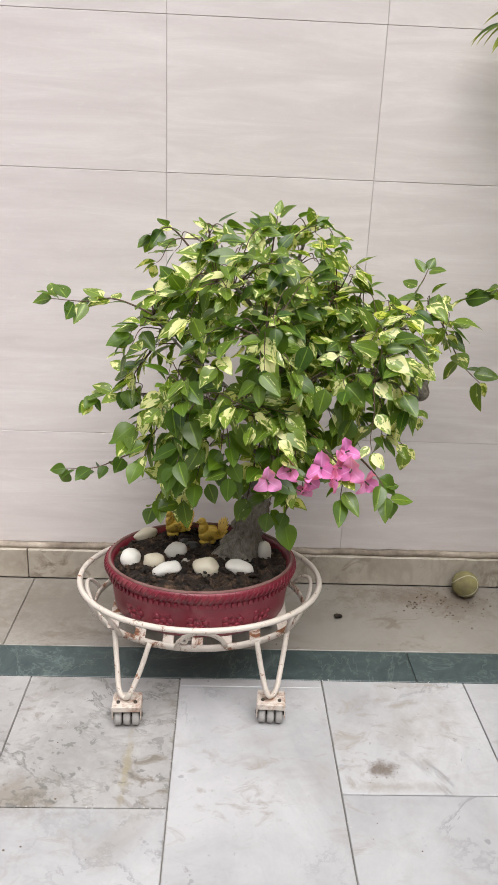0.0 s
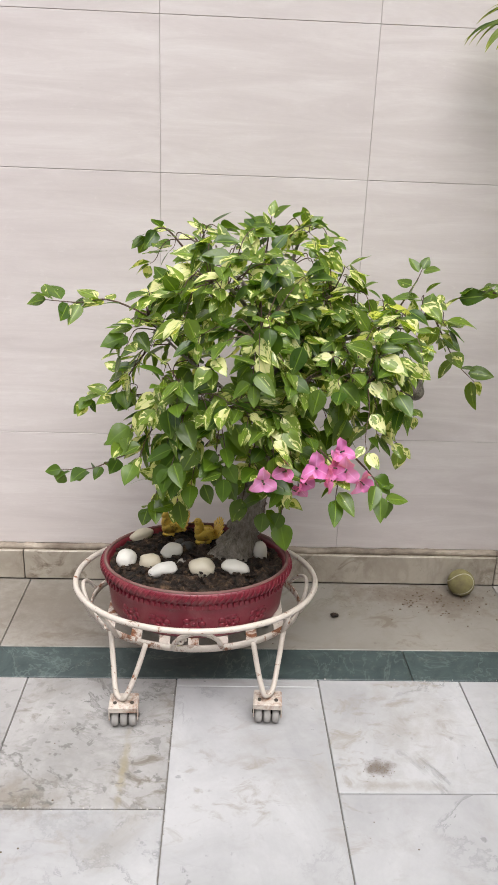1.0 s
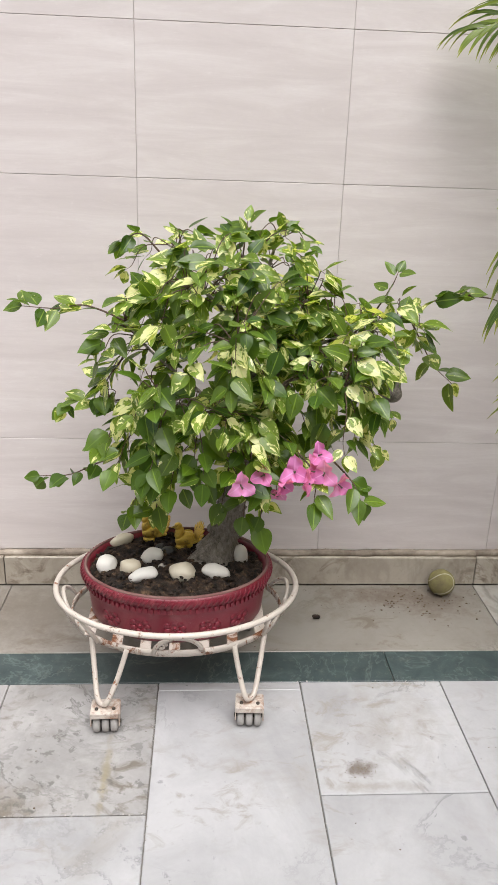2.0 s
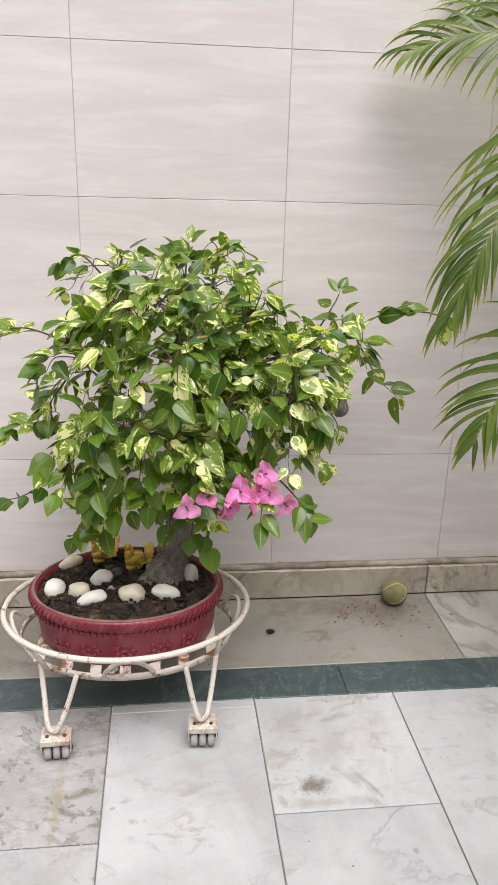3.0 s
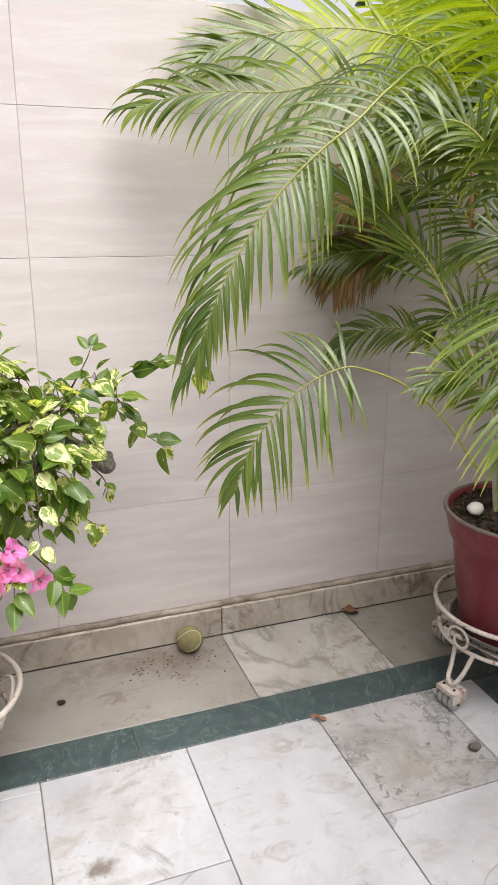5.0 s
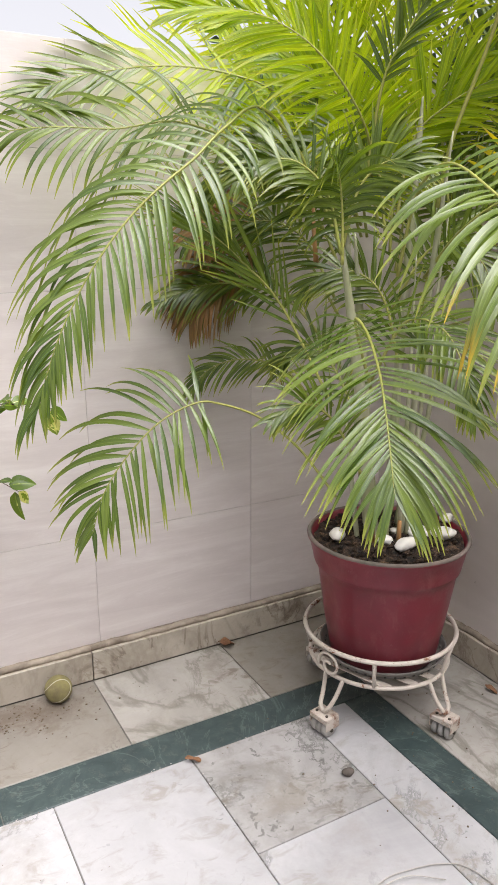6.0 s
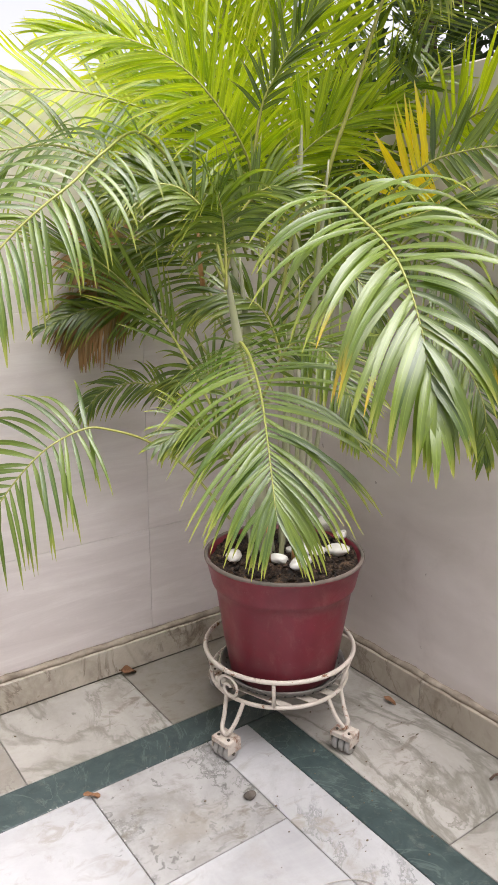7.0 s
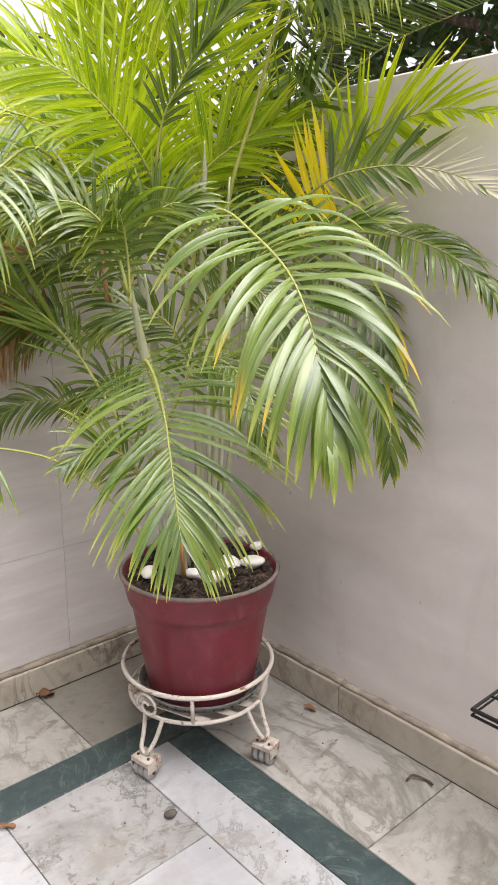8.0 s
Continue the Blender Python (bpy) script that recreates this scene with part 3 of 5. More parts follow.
prof = ((0.08, 0.0), (0.122, 0.0), (0.128, 0.006), (0.145, 0.10), (0.160, 0.205), (0.1645, 0.226), (0.171, 0.232), (0.1735, 0.240), (0.1745, 0.247), (0.184, 0.288), (0.188, 0.293), (0.1885, 0.299), (0.184, 0.302), (0.179, 0.299), (0.172, 0.27), (0.165, 0.25), (0.10, 0.25))
part("body", lathe_bm(prof, 72, 1, 1, 0.013), M_MAROON, round_pot)
part("rim", tube_bm(ellipse(0, 0, 0.2985, 0.1845, 0.1845, 64), 0.0052, 6, True), simple_material("dusty_rim", (0.10, 0.095, 0.075), (0.20, 0.15, 0.13), 0.8, 60), round_pot, "grey dusty worn rim")
saucer = thing("pot_saucer", PALM[0] + 0.008, PALM[1] - 0.004, 0.1395, "black plastic perforated saucer under the round pot", "saucer")
bm = lathe_bm(((0.07, 0.0), (0.134, 0.0), (0.150, 0.018), (0.153, 0.024), (0.150, 0.025), (0.146, 0.019), (0.132, 0.003), (0.07, 0.0028)), 64)
part("dish", bm, simple_material("grey_dusty_plastic", (0.13, 0.12, 0.11), (0.20, 0.185, 0.17), 0.6, 60), saucer)
for k in range(40):
    a = 2 * math.pi * k / 40
    part("hole", box_bm(0.006, 0.0055, 0.006, 0.0005), M_PLASTIC, saucer, smooth=False, at=Matrix.Translation((0.1405 * math.cos(a), 0.1405 * math.sin(a), 0.010)) @ Matrix.Rotation(a, 4, "Z"))
soil2 = tagged(new("soil", finish(soil_bm(0.174, 0.174, 8, 0.012), "soil", M_SOIL)), "dark damp potting soil in the round pot", "soil", kind="stuff")
soil2.location = (PALM[0] + 0.008, PALM[1] - 0.004, 0.432)
for i, (x, y, z, size, turn) in enumerate(((1.571, -0.515, 0.447, (0.023, 0.017, 0.012), -90), (1.527, -0.480, 0.447, (0.02, 0.017, 0.012), -37), (1.458, -0.523, 0.447, (0.024, 0.013, 0.012), 16), (1.675, -0.351, 0.447, (0.015, 0.012, 0.01), 69), (1.647, -0.449, 0.447, (0.011, 0.01, 0.009), -58), (1.485, -0.456, 0.447, (0.011, 0.009, 0.008), -5), (1.358, -0.399, 0.447, (0.022, 0.012, 0.011), 48), (1.429, -0.479, 0.447, (0.016, 0.012, 0.01), -79))):
    pebble(x, y, z + 0.003, (size[0] * 1.35, size[1] * 1.35, size[2]), turn, i + 21, M_PEBBLE, W_LABEL, "pebbles in the round pot")


# ---- ball on the floor ----
def felt_material():
    m = Mat("worn_ball_felt")
    v = m.coords((1, 1, 1))
    a, f = m.noise(v, 40, 6, 0.7), m.noise(v, 400, 3, 0.7)
    col = m.mix(m.grey(a, 0.35, 0.7), (0.24, 0.215, 0.085), (0.15, 0.125, 0.065))
    return m.out(col, 0.95, f, 0.8, 0.002)


ball_ob = thing("tennis_ball", 0.768, -0.066, 0.034, "worn olive-green tennis ball lying against the skirting", "ball")
bm = bmesh.new()
bmesh.ops.create_icosphere(bm, subdivisions=4, radius=0.0338)
part("cover", bm, felt_material(), ball_ob)
seam = []
for k in range(96):
    t = 2 * math.pi * k / 96
    v = Vector((0.75 * math.cos(t) + 0.25 * math.cos(3 * t), 0.75 * math.sin(t) - 0.25 * math.sin(3 * t), 2 * math.sqrt(0.75 * 0.25) * math.sin(2 * t)))
    seam.append(v.normalized() * 0.0336)
part("seam", tube_bm(seam, 0.0011, 5, True), simple_material("pale_seam", (0.42, 0.39, 0.30), (0.5, 0.47, 0.37), 0.8, 60), ball_ob, "pale curved seam", at=pose(0, 0, 0, 35, 55, 40))


# ---- leaf materials ----
def leaf_material(name, dark, light, tip, rough=0.4, glow=0.3, joined=False, cream=None, spread=0.3, shine=0.5):
    """A leaf: darker and lighter green by leaf, paler midrib, tip colour, light through the blade; cream: variegated splashes."""
    m = Mat(name)
    if joined:
        rnd = m.n.new("ShaderNodeNewGeometry").outputs["Random Per Island"]
    else:
        rnd = m.n.new("ShaderNodeObjectInfo").outputs["Random"]
    uv = m.n.new("ShaderNodeTexCoord").outputs["UV"]
    sep = m.n.new("ShaderNodeSeparateXYZ")
    m.l.new(uv, sep.inputs[0])
    shift = m.n.new("ShaderNodeMath")
    shift.operation = "MULTIPLY"
    shift.inputs[1].default_value = 61.0
    m.l.new(rnd, shift.inputs[0])
    mp = m.n.new("ShaderNodeMapping")
    mp.inputs["Scale"].default_value = (0.8, 1.5, 1)
    m.l.new(uv, mp.inputs["Vector"])
    m.l.new(shift.outputs[0], mp.inputs["Location"])
    mott = m.noise(mp.outputs["Vector"], 2.0, 6, 0.65)
    col = m.mix(rnd, dark, light)
    col = m.mix(m.grey(mott, 0.35, 0.7, 0, spread), col, tuple(x * 0.6 for x in dark))
    if cream:
        edge = m.noise(mp.outputs["Vector"], 1.5, 3, 0.55, 0.6)
        cut = m.grey(rnd, 0.0, 1.0, 0.77, 0.45)
        sub = m.n.new("ShaderNodeMath")
        sub.operation = "SUBTRACT"
        m.l.new(edge, sub.inputs[0])
        m.l.new(cut, sub.inputs[1])
        col = m.mix(m.grey(sub.outputs[0], -0.01, 0.03), col, cream)
    # midrib
    ab = m.n.new("ShaderNodeMath")
    ab.operation = "ABSOLUTE"
    m.l.new(sep.outputs["X"], ab.inputs[0])
    col = m.mix(m.grey(ab.outputs[0], 0.03, 0.10, 0.35, 0.0), col, tuple(min(1, x * 1.7 + 0.02) for x in light))
    # tip
    add = m.n.new("ShaderNodeMath")
    add.operation = "ADD"
    m.l.new(sep.outputs["Y"], add.inputs[0])
    m.l.new(m.grey(mott, 0.2, 0.8, -0.15, 0.15), add.inputs[1])
    col = m.mix(m.grey(add.outputs[0], 0.72, 1.0, 0, 0.75), col, tip)
    m.b.inputs["Specular IOR Level"].default_value = shine
    m.out(col, m.grey(mott, 0.3, 0.7, rough * 0.85, rough * 1.2), mott, 0.25, 0.002)
    tr = m.n.new("ShaderNodeBsdfTranslucent")
    warm = m.mix(1.0, col, (1.5, 1.6, 0.5), "MULTIPLY")
    m.l.new(warm, tr.inputs["Color"])
    mixer = m.n.new("ShaderNodeMixShader")
    mixer.inputs[0].default_value = glow
    m.l.new(m.b.outputs[0], mixer.inputs[1])
    m.l.new(tr.outputs[0], mixer.inputs[2])
    m.l.new(mixer.outputs[0], m.n["Material Output"].inputs["Surface"])
    return m.m


def bark_material(name, a, b, scale=40):
    m = Mat(name)
    v = m.coords((1, 1, 0.5), False)
    big, fine = m.noise(v, scale, 7, 0.7, 0.8), m.noise(v, scale * 4, 5, 0.7)
    col = m.ramp(big, (0.3, a), (0.65, b))
    col = m.mix(m.grey(fine, 0.50, 0.70, 0, 0.7), col, (0.32, 0.30, 0.265))
    return m.out(col, 0.9, big, 1.0, 0.012)


M_BARK = bark_material("grey_bark", (0.10, 0.082, 0.064), (0.42, 0.37, 0.31), 130)
M_TWIG = bark_material("brown_twig", (0.08, 0.045, 0.028), (0.17, 0.10, 0.065), 120)
CREAM = (0.76, 0.74, 0.38)
M_BLEAF = leaf_material("variegated_leaf", (0.040, 0.092, 0.014), (0.245, 0.345, 0.042), (0.17, 0.26, 0.04), 0.29, 0.38, False, CREAM)
M_BLEAFJ = leaf_material("variegated_leaf_mass", (0.040, 0.092, 0.014), (0.245, 0.345, 0.042), (0.17, 0.26, 0.04), 0.29, 0.38, True, CREAM)
M_GLEAF = leaf_material("plain_green_leaf", (0.045, 0.098, 0.008), (0.115, 0.195, 0.015), (0.12, 0.22, 0.03), 0.36, 0.38)
M_BRACT = leaf_material("pink_bract", (0.72, 0.19, 0.52), (0.84, 0.34, 0.67), (0.80, 0.28, 0.60), 0.6, 0.35, spread=0.15)


def blade_mesh(name, material, width, fold, curl, wave, seed, point=1.0):
    """A unit-long ovate leaf along +Y facing +Z, with a fold on its midrib and a drooping tip."""
    bm = bmesh.new()
    uvl = bm.loops.layers.uv.new("UVMap")
    rows = []
    steps = 7
    for i in range(steps + 1):
        t = i / steps
        half = width * 0.5 * ((math.sin(math.pi * t ** 0.72) ** 0.85) * (1 - 0.15 * t) if point >= 1 else math.sin(math.pi * min(1, 0.06 + 0.94 * t) ** 0.85) ** 0.55) + 0.004
        if t > 0.97:
            half = 0.003
        z0 = -curl * t * t
        row = []
        for u in (-1, -0.5, 0, 0.5, 1):
            z = z0 + fold * half * abs(u) + wave * math.sin(7 * t + 2.1 * u + seed) * abs(u) * 0.05
            row.append((bm.verts.new((u * half, t, z)), u, t))
        rows.append(row)
    for a, b in zip(rows, rows[1:]):
        for k in range(4):
            quad = (a[k], a[k + 1], b[k + 1], b[k])
            f = bm.faces.new([q[0] for q in quad])
            for lp, q in zip(f.loops, quad):
                lp[uvl].uv = (q[1], q[2])
    return finish(bm, name, material)


def leaf_pose(at, along, face, length):
    y = Vector(along).normalized()
    x = y.cross(Vector(face))
    if x.length < 1e-3:
        x = y.orthogonal()
    x.normalize()
    z = x.cross(y)
    m = Matrix((x, y, z)).transposed().to_4x4()
    return Matrix.Translation(at) @ m @ Matrix.Scale(length, 4)


# ---- the small flowering tree ----
rng = random.Random(11)
tree = thing("bougainvillea_tree", *STAND, 0.25, "small bonsai bougainvillea with variegated green and cream leaves and pink bracts", "tree")
OFF = Vector((STAND[0], STAND[1], 0.25))


def local(p):
    return Vector(p) - OFF


def limb_bm(pts, r0, r1, rough=0.0, sides=10, steps=6, flare=0.0):
    line = spline([local(p) for p in pts], steps)
    n_ = len(line)
    radii = [r0 + (r1 - r0) * (i / (n_ - 1)) ** 0.8 + flare * max(0, 1 - 5 * i / n_) ** 2 for i in range(n_)]
    bm_ = tube_bm(line, radii, sides)
    if rough:
        for v in bm_.verts:
            d = noise.noise(v.co * 38) * rough + noise.noise(v.co * 105) * rough * 0.7
            v.co += Vector((d, d * 0.6, 0))
    return bm_


TRUNK = [(0.172, -0.350, 0.240), (0.186, -0.352, 0.31), (0.212, -0.352, 0.40), (0.236, -0.335, 0.52), (0.252, -0.31, 0.62), (0.240, -0.28, 0.73), (0.225, -0.25, 0.83)]
part("trunk", limb_bm(TRUNK, 0.035, 0.008, 0.015, 28, 16, 0.030), M_BARK, tree, "gnarled grey-brown trunk")
BOUGHS = [
    [(0.244, -0.335, 0.52), (0.16, -0.34, 0.60), (0.06, -0.33, 0.68), (0.0, -0.31, 0.74)],
    [(0.235, -0.34, 0.47), (0.15, -0.37, 0.52), (0.05, -0.36, 0.56), (-0.03, -0.34, 0.60)],
    [(0.25, -0.31, 0.60), (0.22, -0.40, 0.70), (0.20, -0.47, 0.74)],
    [(0.24, -0.335, 0.50), (0.15, -0.42, 0.60), (0.08, -0.47, 0.64)],
    [(0.25, -0.31, 0.58), (0.33, -0.38, 0.66), (0.40, -0.44, 0.66)],
    [(0.24, -0.28, 0.73), (0.15, -0.24, 0.83), (0.08, -0.26, 0.88)],
    [(0.24, -0.28, 0.73), (0.28, -0.20, 0.85), (0.30, -0.19, 0.90)],
    [(0.25, -0.31, 0.62), (0.36, -0.27, 0.69), (0.50, -0.22, 0.72), (0.60, -0.20, 0.76)],
    [(0.24, -0.29, 0.70), (0.33, -0.30, 0.78), (0.40, -0.28, 0.80)],
    [(0.24, -0.29, 0.70), (0.16, -0.36, 0.80), (0.12, -0.40, 0.82)],
]
for pts in BOUGHS:
    part("limb", limb_bm(pts, 0.0055, 0.0018, 0.002, 8), M_BARK, tree)
part("limb", limb_bm([(0.252, -0.31, 0.60), (0.34, -0.265, 0.665), (0.45, -0.21, 0.655), (0.545, -0.162, 0.585)], 0.019, 0.017, 0.006, 14), M_BARK, tree, "thick cut-back branch ending in a stub")
bm = bmesh.new()
bmesh.ops.create_icosphere(bm, subdivisions=3, radius=1)
for v in bm.verts:
    k = 1 + 0.35 * noise.noise(v.co * 1.4)
    v.co = Vector((v.co.x * 0.026, v.co.y * 0.022, v.co.z * 0.024)) * k
part("stub", bm, M_BARK, tree, "knobbly pruned branch end", at=Matrix.Translation(local((0.563, -0.155, 0.572))))

BLADES = [blade_mesh("leaf", M_BLEAF, rng.uniform(0.56, 0.74), rng.uniform(0.05, 0.35), rng.uniform(-0.05, 0.32), rng.uniform(0, 1), k) for k in range(8)]
BLADES_GREEN = [blade_mesh("leaf", M_GLEAF, rng.uniform(0.66, 0.84), rng.uniform(0.05, 0.3), rng.uniform(0.0, 0.25), rng.uniform(0, 1), k) for k in range(4)]
leaves, twigs = [], []


def leaves_along(line, count, start, size, out, green=0.12, hang=0.5):
    """Alternate leaves along a twig, turned outward and up."""
    n_ = len(line)
    for i in range(count):
        f = start + (1 - start) * (i + 0.5) / count
        k = min(n_ - 2, int(f * (n_ - 1)))
        p = line[k].lerp(line[k + 1], f * (n_ - 1) - k)
        tan = (line[k + 1] - line[k]).normalized()
        side = tan.cross(Vector((0, 0, 1)))
        side = (side if side.length > 0.05 else Vector((1, 0, 0))).normalized() * (1 if i % 2 else -1)
        rnd_ = Vector((rng.gauss(0, 1), rng.gauss(0, 1), rng.gauss(0, 1)))
        # high in the crown the leaves lie flatter, lower down they hang
        flat = min(1.0, max(0.25, (0.86 - p.z) / 0.28))
        along = tan * 0.5 + side * rng.uniform(0.5, 1.1) + Vector((0, 0, -hang * flat * rng.uniform(-0.2, 1.1))) + rnd_ * 0.42 + out * 0.35
        face = out * 0.5 + Vector((0, -0.32, 0.95)) + rnd_ * 0.55
        ln = size * rng.uniform(0.72, 1.25)
        leaves.append((leaf_pose(p + along.normalized() * 0.006, along, face, ln), rng.random() < green, p.y))
    along = (line[-1] - line[-3]).normalized() + Vector((0, 0, -0.4 * hang))
    leaves.append((leaf_pose(line[-1], along, out + Vector((0, -0.3, 0.8)), size * 0.85), rng.random() < green, line[-1].y))


# lobes of the crown: centre, radii, number of twigs
LOBES = (((0.205, -0.29, 0.812), (0.19, 0.17, 0.118), 72), ((0.182, -0.37, 0.68), (0.228, 0.18, 0.16), 104), ((0.375, -0.31, 0.69), (0.145, 0.15, 0.115), 58), ((0.50, -0.23, 0.735), (0.11, 0.07, 0.05), 10), ((0.168, -0.41, 0.545), (0.190, 0.14, 0.09), 68), ((0.36, -0.37, 0.60), (0.12, 0.13, 0.08), 14))
limb_points = [p for l in BOUGHS for p in spline(l, 5)] + spline(TRUNK, 4)[12:]
for centre, radii, count in LOBES:
    c = Vector(centre)
    for k in range(count):
        # even spread of directions, most of them on the near and upper side
        z = 1 - 1.75 * (k + 0.5) / count
        a = k * 2.39996 + rng.uniform(-0.3, 0.3)
        d = Vector((math.sqrt(max(0, 1 - z * z)) * math.cos(a), math.sqrt(max(0, 1 - z * z)) * math.sin(a), z))
        f = rng.uniform(0.55, 1.06) ** 0.8
        tip = c + Vector((d.x * radii[0], d.y * radii[1], d.z * radii[2])) * f
        if tip.y > -0.11 or tip.z < 0.42 or tip.z > 0.915 or (0.05 < tip.x < 0.19 and tip.z < 0.475):
            continue
        root = min(limb_points, key=lambda q: (q - tip).length + 0.25 * max(0, q.z - tip.z))
        mid = root.lerp(tip, 0.55) + Vector((0, 0, 0.014)) + d * 0.010
        end = tip + Vector((d.x, d.y, 0)) * 0.012 - Vector((0, 0, rng.uniform(0.0, 0.045) * (1 if d.z < 0.4 else 0.3)))
        line = spline([root, mid, tip, end], 5)
        twigs.append((line, 0.0011))
        leaves_along(line, rng.choice((3, 4, 5, 5)), 0.3, rng.uniform(0.035, 0.053), d, 0.16 if tip.z > 0.55 else 0.5)


def sprig(pts, count, size, green, start=0.1, out=(0, -0.7, 0.3), hang=0.5):
    line = spline([Vector(p) for p in pts], 6)
    twigs.append((line, 0.0019))
    leaves_along(line, count, start, size, Vector(out), green, hang)


sprig([(0.02, -0.31, 0.735), (-0.07, -0.30, 0.768), (-0.13, -0.30, 0.762), (-0.19, -0.30, 0.765)], 12, 0.046, 0.15, 0.2)
sprig([(0.03, -0.33, 0.50), (-0.06, -0.30, 0.452), (-0.12, -0.30, 0.425), (-0.180, -0.30, 0.422)], 8, 0.040, 1.0, 0.3, (0, -1, 0.1), 0.35)
sprig([(0.03, -0.33, 0.60), (-0.04, -0.31, 0.585), (-0.10, -0.305, 0.585), (-0.130, -0.30, 0.565)], 9, 0.040, 0.5, 0.2)
sprig([(0.00, -0.32, 0.68), (-0.03, -0.33, 0.64), (-0.05, -0.34, 0.60)], 5, 0.042, 0.5)
sprig([(0.50, -0.22, 0.72), (0.57, -0.20, 0.75), (0.64, -0.20, 0.785), (0.69, -0.20, 0.795)], 13, 0.048, 0.15, 0.1)
sprig([(0.48, -0.22, 0.73), (0.53, -0.19, 0.80), (0.545, -0.18, 0.83)], 6, 0.036, 0.2)
sprig([(0.58, -0.18, 0.735), (0.61, -0.16, 0.69), (0.65, -0.15, 0.63), (0.70, -0.14, 0.585)], 8, 0.050, 0.9, 0.15, (0, -1, 0.1), 1.0)
sprig([(0.69, -0.20, 0.79), (0.735, -0.205, 0.785), (0.765, -0.21, 0.775)], 1, 0.050, 0.8, 0.9, (0, -1, 0.2), 1.4)
sprig([(0.42, -0.33, 0.60), (0.47, -0.28, 0.52), (0.53, -0.25, 0.465)], 5, 0.040, 0.3, 0.3, (0.2, -1, 0.2), 0.9)
sprig([(0.53, -0.17, 0.57), (0.555, -0.17, 0.54), (0.565, -0.17, 0.51)], 3, 0.040, 0.8, 0.3, (0, -1, 0.1), 1.0)
sprig([(0.07, -0.27, 0.86), (0.03, -0.28, 0.90), (-0.005, -0.29, 0.885)], 6, 0.040, 0.1, 0.2)
sprig([(0.22, -0.24, 0.84), (0.225, -0.24, 0.89), (0.23, -0.23, 0.925)], 6, 0.042, 0.1, 0.3)
sprig([(0.24, -0.24, 0.86), (0.28, -0.22, 0.90), (0.31, -0.21, 0.91)], 6, 0.042, 0.1, 0.3)
sprig([(0.24, -0.38, 0.47), (0.26, -0.44, 0.44), (0.255, -0.47, 0.39)], 5, 0.045, 1.0, 0.2, (0, -1, 0.1), 1.2)
sprig([(0.08, -0.41, 0.49), (0.070, -0.44, 0.45), (0.062, -0.45, 0.415)], 6, 0.044, 0.9, 0.1, (0, -1, 0.1), 1.2)
sprig([(0.30, -0.46, 0.56), (0.345, -0.51, 0.52), (0.345, -0.53, 0.47)], 6, 0.044, 0.2, 0.3, (0, -1, 0.2), 1.0)
sprig([(0.36, -0.46, 0.55), (0.41, -0.52, 0.51), (0.43, -0.53, 0.47)], 5, 0.042, 0.3, 0.4, (0.2, -1, 0.2), 0.8)
sprig([(0.10, -0.40, 0.50), (0.04, -0.44, 0.46), (0.01, -0.45, 0.41)], 6, 0.046, 0.9, 0.1, (0, -1, 0.1), 1.2)
sprig([(0.14, -0.40, 0.50), (0.13, -0.42, 0.50), (0.13, -0.43, 0.49)], 3, 0.046, 0.9, 0.2, (0, -1, 0.1), 1.2)
sprig([(0.21, -0.39, 0.53), (0.195, -0.43, 0.48), (0.185, -0.45, 0.43)], 6, 0.050, 1.0, 0.1, (0, -1, 0.1), 1.2)
sprig([(0.24, -0.39, 0.54), (0.235, -0.44, 0.48), (0.225, -0.46, 0.41)], 7, 0.050, 1.0, 0.1, (0, -1, 0.1), 1.2)
# a few larger leaves on the near side
for x, y, z, size in ((0.225, -0.503, 0.765, 0.066), (0.275, -0.50, 0.735, 0.052), (0.165, -0.51, 0.60, 0.060), (0.10, -0.52, 0.56, 0.055), (0.20, -0.52, 0.61, 0.050), (0.31, -0.49, 0.66, 0.05), (0.365, -0.47, 0.60, 0.055), (0.0, -0.45, 0.60, 0.05), (0.05, -0.50, 0.62, 0.052), (0.155, -0.45, 0.475, 0.050), (0.112, -0.43, 0.452, 0.044)):
    along = Vector((rng.uniform(-0.5, 0.5), -0.2, -1))
    leaves.append((leaf_pose(Vector((x, y, z)), along, Vector((rng.uniform(-0.3, 0.3), -1, 0.45)), size), z < 0.5 or size > 0.06, y))

for line, r in twigs:
    part("twig", tube_bm([p - OFF for p in line], [r * (1.15 - 0.75 * i / (len(line) - 1)) for i in range(len(line))], 5), M_TWIG, tree)

leaves.sort(key=lambda q: q[2] - (1 if q[1] and q[0].translation.x < -0.02 else 0))
for m_, green, _ in leaves[:300]:
    ob = new("leaf", rng.choice(BLADES_GREEN if green else BLADES))
    ob.parent = tree
    ob.matrix_basis = Matrix.Translation(-OFF) @ m_
mass = bmesh.new()
for m_, green, _ in leaves[300:]:
    me = rng.choice(BLADES)
    start_v = len(mass.verts)
    mass.from_mesh(me)
    mass.verts.ensure_lookup_table()
    mm = Matrix.Translation(-OFF) @ m_
    for v in mass.verts[start_v:]:
        v.co = mm @ v.co
tagged(part("foliage", mass, M_BLEAFJ, tree, "variegated leaves on the far side"), kind="stuff")

BRACTS = [blade_mesh("bract", M_BRACT, 1.0, 0.18, 0.12 + 0.12 * k, 3.2, k, 0.5) for k in range(3)]


